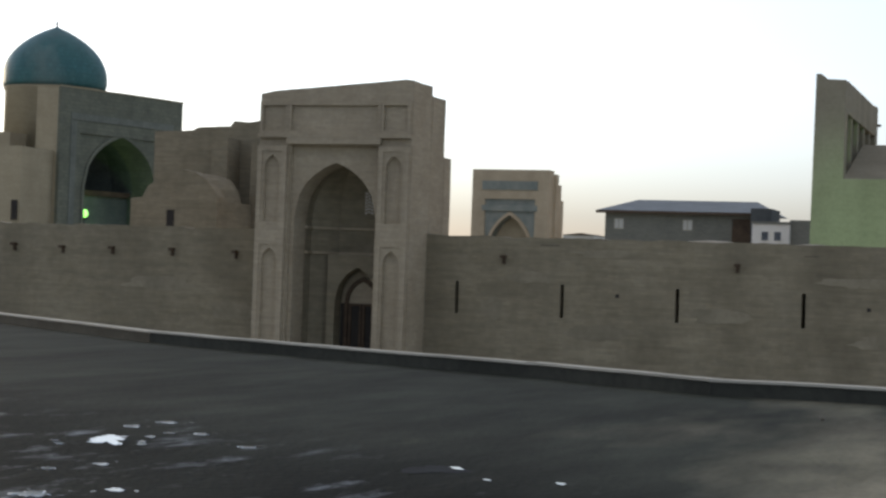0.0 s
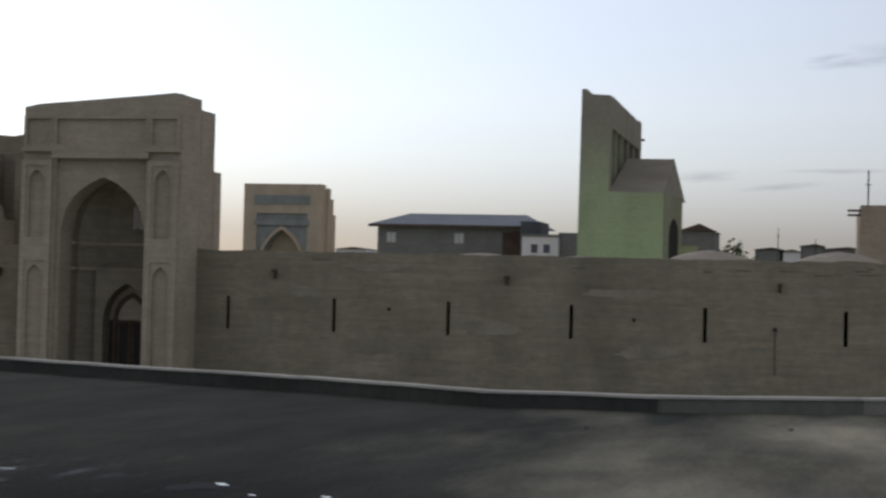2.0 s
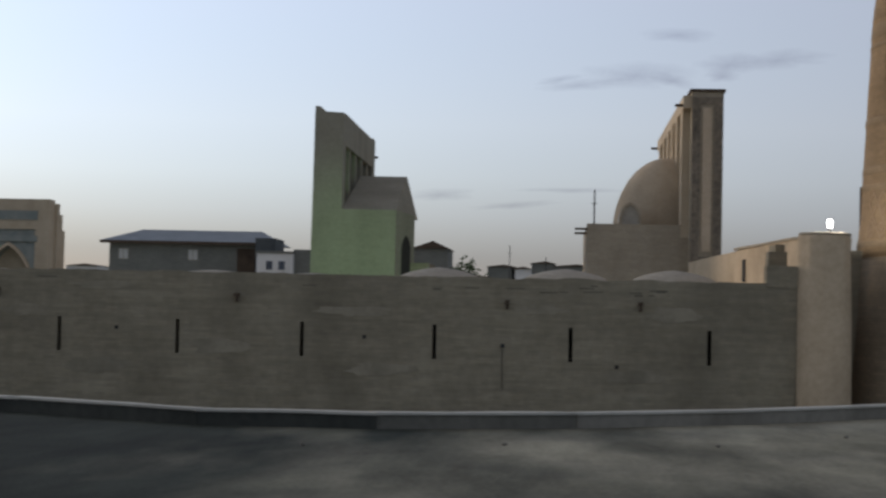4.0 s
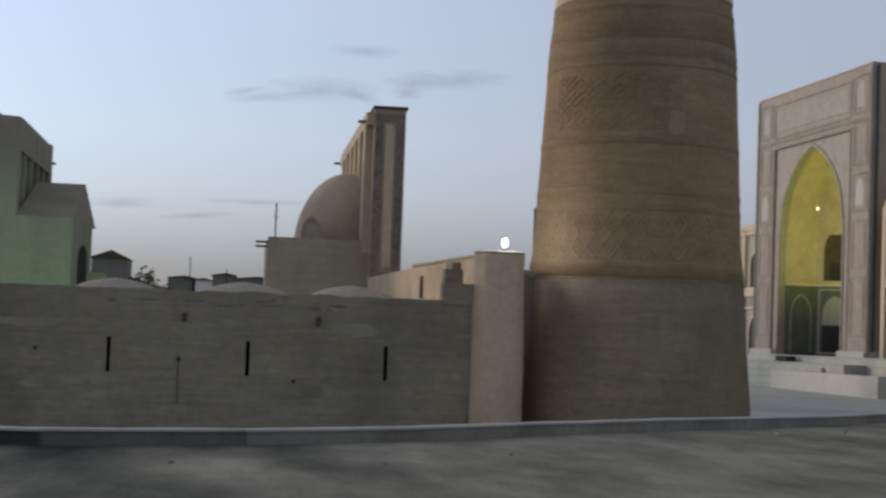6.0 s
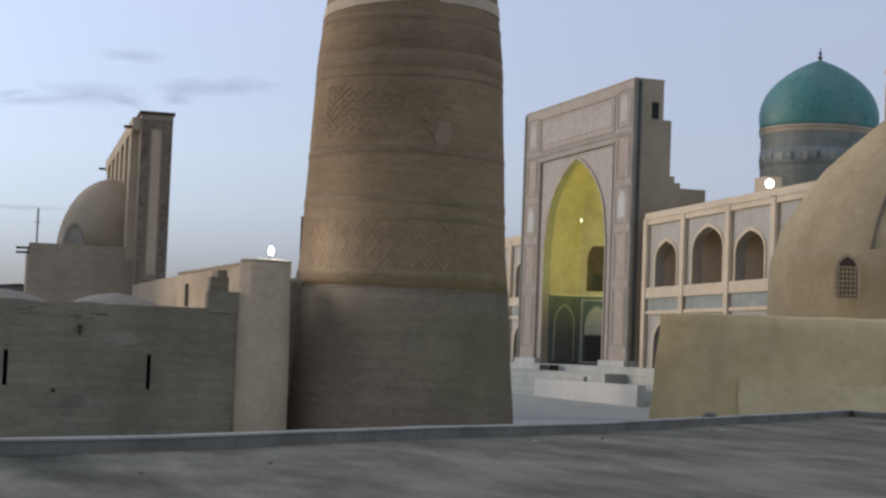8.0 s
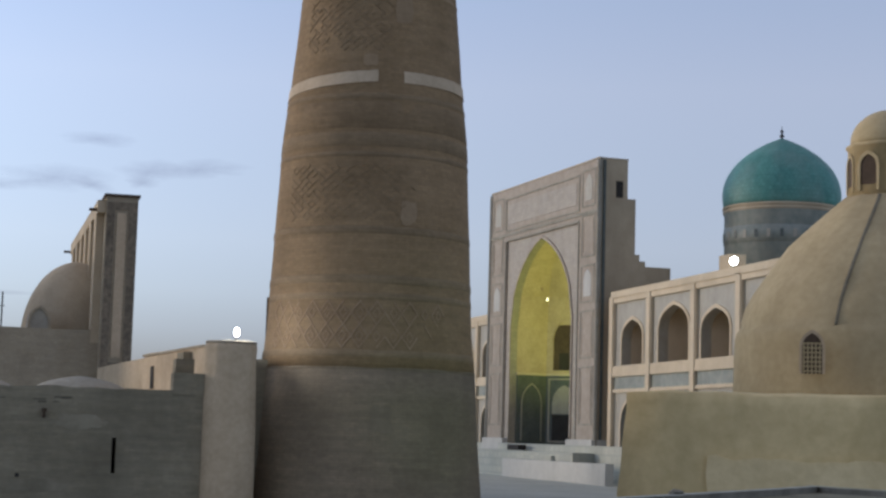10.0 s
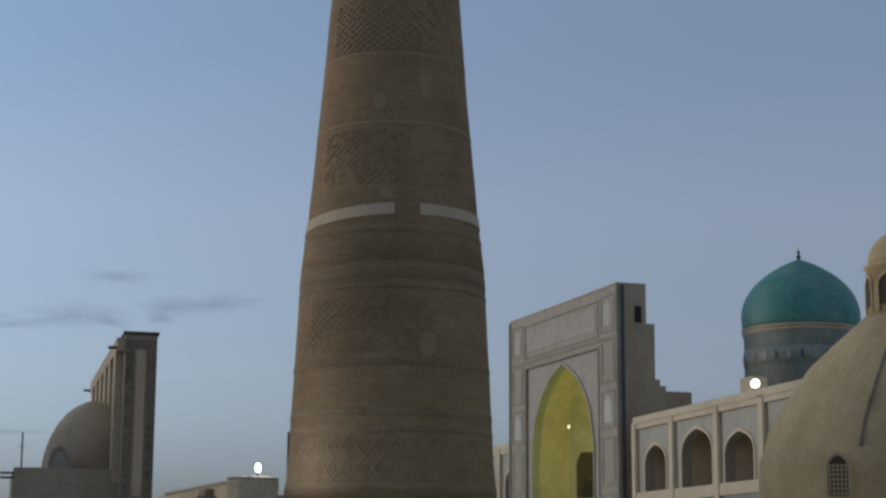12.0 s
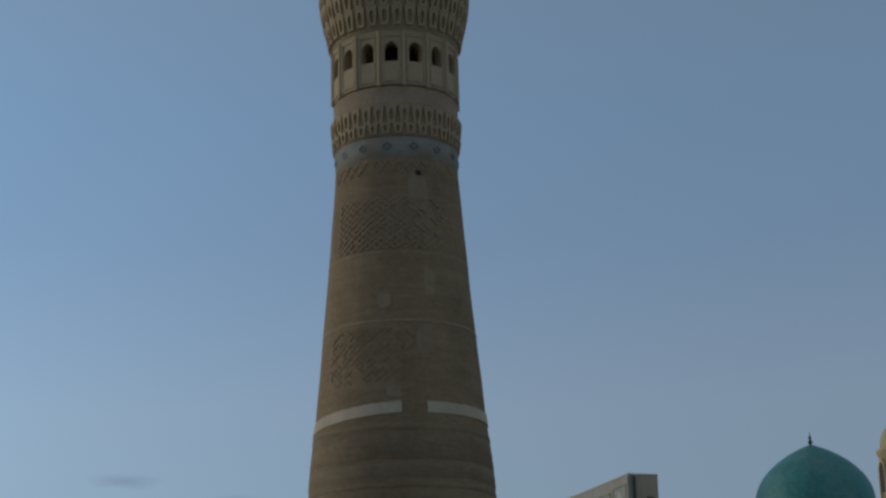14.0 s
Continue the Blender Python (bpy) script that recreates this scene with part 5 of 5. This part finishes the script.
def wing(name, bays, x, top, label, group):
    """An arcaded two-storey front facing west: local x runs south, the front is local -y."""
    w = thing(name, x, 0, 0, -90, label, "arcade", group)
    for k, (y0, y1, o0, o1, apex, sill) in enumerate(bays):
        a, b, c0, c1 = -y1, -y0, -o1, -o0
        c, hw = (c0 + c1) / 2, (c1 - c0) / 2
        part("bay", arch_hole(a, b, 8.9, top - 0.6, c, hw, sill, sill + (apex - sill) * 0.62, apex, 0, 0.7), M_TILE, w)
        part("arch_rim", arch_rim(c, hw, sill, sill + (apex - sill) * 0.62, apex, 0.22, -0.08, 0.02), M_CREAM, w)
        part("bay_frame", border(a + 0.05, b - 0.05, 8.7, top - 0.5, 0.4, -0.22, 0.0), M_CREAM, w)
        part("recess_back", box(a, b, 2.6, 2.8, 8.7, top - 0.6), M_DUSTY, w)
        part("recess_side", box(a, c - hw - 0.02, 0.7, 2.7, 8.9, top - 0.6), M_CREAM, w)
        part("recess_side", box(c + hw + 0.02, b, 0.7, 2.7, 8.9, top - 0.6), M_CREAM, w)
        part("recess_floor", box(a, b, 0.0, 2.7, 8.6, 8.9), M_CREAM, w)
        part("recess_door", box(c - 0.4, c + 0.3, 2.5, 2.62, sill, sill + 1.7), M_WOOD, w, "dark small door in the recess")
        part("band", box(a, b, -0.24, 0, 8.3, 8.7), M_CREAM, w)
        part("rail", box(a, b, -0.2, 0, 7.1, 7.35), M_CREAM, w)
        part("tile_strip", box(a + 0.4, b - 0.4, -0.06, 0.02, 7.35, 8.3), M_DRUM, w, "blue-grey tile strip")
        part("lower_bay", arch_hole(a, b, 2.0, 7.1, c, hw, 2.0, 4.8, 6.6, 0, 0.7), M_TILE, w)
        part("lower_rim", arch_rim(c, hw, 2.0, 4.8, 6.6, 0.22, -0.08, 0.02), M_CREAM, w)
        # dark back painted for shade in the lower arches
        part("lower_shade_back", box(a, b, 2.2, 2.4, 2.0, 7.1), M_DARK, w)
        part("pilaster", box(a - 0.35, a + 0.35, -0.3, 0.0, 2.0, top - 0.4), M_CREAM, w)
    y_lo, y_hi = min(b[0] for b in bays), max(b[1] for b in bays)
    part("cornice", box(-y_hi, -y_lo, -0.3, 2.8, top - 0.5, top), M_CREAM, w)
    part("body", box(-y_hi, -y_lo, 2.8, 12, 0, top - 0.3), M_DUSTY, w)
    part("plinth", box(-y_hi, -y_lo, -0.3, 2.8, 0, 2.0), M_CREAM, w)
    return w


wing("south_wing", [(117.4, 124.9, 118.9, 123.1, 12.5, 9.15), (109.4, 117.4, 110.5, 115.9, 13.1, 9.05), (102.2, 109.4, 103.8, 108.4, 12.4, 9.0), (94, 102.2, 95.5, 100.5, 12.4, 9.0)], 48.0, 14.8, "cream two-storey arcade with blue-grey tile fields", "madrasa wings")
wing("north_wing", [(151.5, 158.5, 153, 157, 12.5, 9.1), (158.5, 166, 160, 164.5, 12.5, 9.1), (166, 173, 167.5, 171.5, 12.5, 9.1)], 47.2, 14.9, "cream two-storey arcade with blue-grey tile fields", "madrasa wings")
pf = thing("platform", 46, 136, 0, 0, "pale raised platform before the lit portal", "platform", kind="structure")
part("terrace", box(-0.5, 12, -45, 45, -0.5, 3.05), M_PAVING, pf)
part("forecourt", box(-2.2, -0.5, -14, 30, -0.5, 2.5), M_PAVING, pf)
part("low_wall", worn(box(-3.4, -2.8, -24, -0.5, -0.5, 1.85), 0.02, 3, 3), M_STONE, pf, "long low whitewashed wall")
part("step", box(-2.5, -2.2, -10, 12, 0.2, 2.2), M_PAVING, pf)
part("entry_step", box(-1.6, -0.9, 1, 4, 2.5, 2.95), M_DARK, pf, "dark entrance mat and step")
md = thing("turquoise_dome", 60.15, 121.2, 12.0, 0, "bright turquoise tiled dome on a tall drum", "dome")
smooth(part("drum", lathe([(4.36, 0), (4.34, 8.9), (4.38, 9.0), (4.4, 9.2)], 64), M_DRUM, md))
part("drum_band", lathe([(4.3, 6.6), (4.39, 6.62), (4.39, 7.9), (4.3, 7.92)], 64), M_DRUM, md, "dark blue lettered tile band")
smooth(part("drum_collar", lathe([(4.3, 9.05), (4.45, 9.1), (4.45, 9.25), (4.41, 9.27), (4.42, 9.36), (4.5, 9.4), (4.5, 9.55), (4.4, 9.6)], 64), M_DUSTY, md, "cream tile collar"))
for i in range(28):
    ob = part("band_tile", box(-0.13, 0.13, -0.03, 0.03, -0.3, 0.3), M_TILE if i % 2 else M_DARKTILE, md)
    ob.matrix_local = Matrix.Rotation(radians(360 * i / 28), 4, "Z") @ pose(0, -4.4, 7.25)
smooth(part("shell", lathe(dome_profile(4.4, 9.55, 15.1, 24, 0.06, 0.38), 64), M_TURQ, md))
part("finial", lathe([(0.08, 14.8), (0.08, 15.1), (0.2, 15.25), (0.06, 15.45), (0.14, 15.62), (0.03, 15.8), (0.02, 16.05)], 12), M_IRON, md)
ll = thing("roof_floodlight", 47.9, 103.2, 14.8, 0, "bright round floodlight on the arcade roof", "lamp")
part("stand", tube([(0, 0, 0), (0, 0, 0.35)], 0.06), M_IRON, ll)
part("globe", lathe([(0.02, -0.27), (0.13, -0.23), (0.22, -0.14), (0.26, 0), (0.22, 0.14), (0.13, 0.23), (0.02, 0.27)], 16), M_LAMP, ll).location.z = 0.45
part("mount_block", box(0.4, 1.6, 1.6, 3.2, 0, 1.1), M_DUSTY, ll)

# ---------- domed bazaar ----------
bz = thing("domed_bazaar", 41.7, 72.9, 0, 0, "plastered bazaar with a large ribbed clay dome", "building")
AX = 29.8
turn = pose(0, 0, 0, 0, 0, -AX)
block = worn(box(-10.65, 16, -10.2, -2, -1.0, 5.55), 0.17, 14, 1)
for v in block.verts:
    if v.co.x < -10.0:
        v.co.x -= 0.085 * (5.5 - v.co.z)
    if v.co.z > 5.0:
        v.co.z += 0.1 * noise.noise(v.co * 1.7) - 0.1 * (v.co.y < -9.9)
bx = part("front_block", block, M_BLOCK, bz)
smooth(bx).matrix_local = turn
edge = [(-7.2 + 0.35 * i, 2.8 + 0.22 * noise.noise(Vector((i * 0.45, 1.3, 0)))) for i in range(46)]
side = [(-7.25 + 0.3 * noise.noise(Vector((z, 7.7, 0))), z) for z in (2.2, 1.6, 1.0, 0.3, -0.6)]
part("patched_field", slab(edge + [(9.0, -0.6)] + side[::-1], -10.4, -10.1), M_PATCH, bz, "lighter ragged patch of fresh plaster").matrix_local = turn
part("end_wall", worn(box(-10.67, -10.2, -2, 8, -1.0, 5.5), 0.05, 4, 3), M_BLOCK, bz).matrix_local = turn
DOME = [(7.1, 4.0), (7.09, 6.0), (7.07, 7.6), (7.03, 8.3), (6.95, 8.6), (6.8, 8.75), (6.72, 9.15), (6.5, 9.8), (6.15, 10.45), (5.4, 11.6), (4.5, 12.72), (3.5, 13.75), (2.4, 14.68), (1.9, 15.1)]
smooth(part("dome", lathe(DOME, 96, wobble=0.13), M_BAZAAR, bz))
part("lantern", lathe([(1.87, 14.6), (1.8, 17.4), (1.9, 17.45), (1.9, 17.62)], 8), M_BAZAAR, bz).matrix_local = pose(0, 0, 0, 0, 0, 39.5 - AX)
smooth(part("lantern_cap", lathe(dome_profile(1.68, 17.6, 19.35, 12, 0.02, 0.12), 32), M_BAZAAR, bz))
for i in range(8):
    # dark plates painted as shaded openings
    ob = part("lantern_window", arch_plate(0, 0.4, 0.6, 1.5, 2.0, -0.03, 0.2), M_WOOD, bz, "dark arched lantern opening")
    m = Matrix.Rotation(radians(45 * i + 17 - AX), 4, "Z") @ pose(0, -1.7, 15.0)
    ob.matrix_local = m
    rim = part("window_surround", arch_rim(0, 0.42, 0.3, 1.5, 2.0, 0.14, -0.08, 0.1), M_BAZAAR, bz)
    rim.matrix_local = m
pts = []
for i in range(13):
    s = i / 12
    r = 2.0 + 4.9 * s ** 0.9
    zz = float(np.interp(-r, [-q for q, h in DOME], [h for q, h in DOME]))
    a = radians(-AX - 9 - 9 * s)
    pts.append((r * math.sin(a), -r * math.cos(a), zz + 0.02))
part("dome_rib", tube(pts, 0.085, 8), M_WALL, bz, "dark curved ridge up the dome")
gwn = part("grille_window", arch_plate(0, 0.42, 0.0, 1.15, 1.75, -0.06, 0.15), M_WOOD, bz, "arched window with a pierced grille")
gwn.matrix_local = turn @ pose(-3.1, -7.12, 6.5)
for i in range(5):
    part("grille_bar", box(-0.38 + i * 0.17, -0.32 + i * 0.17, -0.1, -0.05, 0.0, 1.35), M_BAZAAR, gwn)
for i in range(7):
    part("grille_bar", box(-0.4, 0.4, -0.1, -0.06, 0.08 + i * 0.2, 0.14 + i * 0.2), M_BAZAAR, gwn)
part("window_frame", arch_rim(0, 0.43, 0.0, 1.15, 1.75, 0.12, -0.08, 0.05), M_BUTT, gwn)

# ---------- clouds ----------
def cloud(az, el, wide, high, seed, tilt=0.0):
    """A thin grey streak of cloud, very far off."""
    d = 2400
    bm = bmesh.new()
    ring0 = []
    cx = bm.verts.new((0, 0, 0))
    n = 48
    col = bm.loops.layers.uv.verify()
    for i in range(n):
        a = 2 * math.pi * i / n
        k = 1 + 0.35 * noise.noise(Vector((math.cos(a) * 1.8, math.sin(a) * 1.8, seed * 3.3)))
        ring0.append(bm.verts.new((math.cos(a) * wide * k, 0, math.sin(a) * high * k)))
    for i in range(n):
        f = bm.faces.new((cx, ring0[i], ring0[(i + 1) % n]))
        for loop in f.loops:
            loop[col].uv = (0.0, 0.0) if loop.vert is cx else (1.0, 0.0)
    ob = mesh_object("cloud", bm, M_CLOUD)
    a, e = radians(az), radians(el)
    ob.matrix_world = pose(-d * math.sin(a) * math.cos(e), d * math.cos(a) * math.cos(e), 3 + d * math.sin(e), 0, 0, az) @ pose(0, 0, 0, 0, tilt, 0)
    ob.visible_shadow = False
    tagged(ob, "thin grey streak of evening cloud", "cloud", group="evening clouds", kind="structure")


M_CLOUD = bpy.data.materials.new("cloud")
M_CLOUD.use_nodes = True
cn = M_CLOUD.node_tree
cn.nodes.remove(cn.nodes["Principled BSDF"])
tr = cn.nodes.new("ShaderNodeBsdfTransparent")
df = cn.nodes.new("ShaderNodeBsdfTransparent")
df.inputs["Color"].default_value = (0.74, 0.735, 0.765, 1)
mxs = cn.nodes.new("ShaderNodeMixShader")
uvn = cn.nodes.new("ShaderNodeTexCoord")
spx = cn.nodes.new("ShaderNodeSeparateXYZ")
cn.links.new(uvn.outputs["UV"], spx.inputs[0])
nz = cn.nodes.new("ShaderNodeTexNoise")
nz.inputs["Scale"].default_value, nz.inputs["Detail"].default_value, nz.inputs["Roughness"].default_value = 0.02, 8, 0.65
cmap = cn.nodes.new("ShaderNodeMapping")
cmap.inputs["Scale"].default_value = (1, 1, 2.4)
cn.links.new(uvn.outputs["Object"], cmap.inputs["Vector"])
cn.links.new(cmap.outputs[0], nz.inputs["Vector"])
cr = cn.nodes.new("ShaderNodeMapRange")
cr.inputs["From Min"].default_value, cr.inputs["From Max"].default_value, cr.inputs["To Min"].default_value, cr.inputs["To Max"].default_value = 0.0, 1.0, 1.0, 0.0
cn.links.new(spx.outputs["X"], cr.inputs["Value"])
mu = cn.nodes.new("ShaderNodeMath")
mu.operation = "MULTIPLY"
cn.links.new(cr.outputs[0], mu.inputs[0])
cn.links.new(nz.outputs["Fac"], mu.inputs[1])
m2 = cn.nodes.new("ShaderNodeMath")
m2.operation, m2.use_clamp = "MULTIPLY_ADD", True
m2.inputs[1].default_value, m2.inputs[2].default_value = 1.9, -0.16
cn.links.new(mu.outputs[0], m2.inputs[0])
cn.links.new(m2.outputs[0], mxs.inputs["Fac"])
cn.links.new(tr.outputs[0], mxs.inputs[1])
cn.links.new(df.outputs[0], mxs.inputs[2])
cn.links.new(mxs.outputs[0], cn.nodes["Material Output"].inputs["Surface"])
for az, el, wide, high, seed, tilt in ((-0.6, 7.72, 85, 11, 1, -4), (-2.5, 8.08, 95, 24, 2, 1), (-3.7, 7.88, 42, 12, 6, 10), (-5.5, 8.42, 60, 20, 3, -2), (-7.1, 8.56, 85, 17, 7, -1), (-5.3, 8.02, 32, 10, 8, 0),
                                       (-3.85, 9.37, 62, 15, 9, 0), (3.9, 4.05, 62, 11, 4, -2), (-0.5, 4.27, 105, 5, 5, -1), (1.5, 3.74, 75, 7, 10, -5), (0.0, 7.9, 45, 7, 12, -9)):
    cloud(az, el, wide, high, seed, tilt)

# ---------- wet patches on the road ----------
def patch(x, y, rx, ry, mat, name, label, seed, rz=0, lean=0.0):
    bm = bmesh.new()
    n = 40
    lo, hi = [], []
    for i in range(n):
        a = 2 * math.pi * i / n
        k = 1 + 0.7 * noise.noise(Vector((math.cos(a) * 1.5, math.sin(a) * 1.5, seed * 1.7))) + 0.4 * noise.noise(Vector((math.cos(a) * 5, math.sin(a) * 5, seed)))
        lo.append(bm.verts.new((math.cos(a) * rx * k, math.sin(a) * ry * k, 0.0)))
        hi.append(bm.verts.new((math.cos(a) * rx * k * 0.85, math.sin(a) * ry * k * 0.85, 0.0015)))
    bm.faces.new(hi)
    for i in range(n):
        bm.faces.new((lo[i], lo[(i + 1) % n], hi[(i + 1) % n], hi[i]))
    ob = mesh_object(name, bm, mat)
    ob.matrix_world = pose(x, y, TOP + 0.003 + ry * math.sin(radians(lean)), lean, 0, rz)
    tagged(ob, label, name.replace("_", " "), group=name + "s on the road", kind="stuff")


M_HOLLOW = material("wet_hollow", (0.004, 0.004, 0.004), (0.01, 0.01, 0.009), rough=0.7, scale=2.0, grain=8, stain=0.0, gloss=0.05)
rnd = random.Random(11)
PUDDLES = ((-8.15, 13.17, 0.15, 0.3, 7), (-8.66, 14.5, 0.07, 0.12, 1), (-8.6, 15.05, 0.1, 0.12, 3), (-7.8, 14.2, 0.07, 0.09, 4), (-8.05, 14.1, 0.05, 0.06, 3), (-6.96, 13.45, 0.08, 0.09, 4),
           (-7.27, 11.61, 0.05, 0.09, 2), (-6.74, 9.86, 0.12, 0.13, 4), (-6.41, 10.35, 0.06, 0.1, 3), (-4.93, 13.1, 0.05, 0.1, 1), (-4.46, 12.49, 0.03, 0.06, 0), (-3.91, 12.6, 0.04, 0.06, 0), (-7.45, 11.15, 0.05, 0.08, 3))
for x, y, rx, ry, count in PUDDLES:
    patch(x, y, rx, ry, M_WATER, "puddle", "small shallow puddle reflecting the bright sky", rnd.uniform(0, 90), 31, 1.6 if ry == 0.3 else 0.0)
    for k in range(count):
        a, q = rnd.uniform(0, 2 * math.pi), rnd.uniform(1.3, 2.6)
        patch(x + math.cos(a) * rx * q, y + math.sin(a) * ry * q, rx * rnd.uniform(0.1, 0.35), ry * rnd.uniform(0.1, 0.3), M_WATER, "puddle", "small shallow puddle reflecting the bright sky", rnd.uniform(0, 90), 31)
patch(-5.05, 12.85, 0.24, 0.3, M_HOLLOW, "pothole", "shallow dark wet hollow in the asphalt", 2.2, 20)
rnd = random.Random(5)
for x, y in ((-0.64, 21.4), (4.0, 24.5), (12.5, 34.5), (19.6, 42.8), (2.0, 22.0), (17.9, 41.4), (-3.0, 20.5)):
    bm = bmesh.new()
    bmesh.ops.create_icosphere(bm, subdivisions=1, radius=0.035)
    for v in bm.verts:
        v.co *= 1 + rnd.uniform(-0.3, 0.3)
        v.co.z *= 0.6
    ob = mesh_object("stone", bm, M_KERB)
    ob.location = (x, y, TOP + 0.025)
    tagged(ob, "small loose pale stone on the asphalt", "stone", group="loose stones on the road")
rnd = random.Random(9)
for x, y, r in ((17.77, 40.41, 0.07), (10.5, 32.78, 0.05), (17.9, 40.7, 0.04), (13.9, 35.6, 0.04)):
    bm = bmesh.new()
    bmesh.ops.create_icosphere(bm, subdivisions=1, radius=r)
    for v in bm.verts:
        v.co *= 1 + rnd.uniform(-0.35, 0.35)
        v.co.z *= 0.6
    ob = mesh_object("stone", bm, M_KERBTOP)
    ob.location = (x, y, TOP + r * 0.5)
    tagged(ob, "pale broken piece of mortar on the asphalt", "stone", group="loose stones on the road")
for x, y, r in ((19.35, 45.05, 0.16), (19.6, 45.3, 0.1), (19.1, 44.8, 0.08)):
    bm = bmesh.new()
    bmesh.ops.create_icosphere(bm, subdivisions=2, radius=r)
    for v in bm.verts:
        v.co *= 1 + rnd.uniform(-0.25, 0.25)
        v.co.z *= 0.5
    ob = mesh_object("kerb_rubble", bm, M_KERBEAST)
    ob.location = (x, y, TOP + 0.23 + r * 0.35)
    tagged(ob, "broken lump of concrete lying on the kerb", "rubble", group="rubble on the kerb")
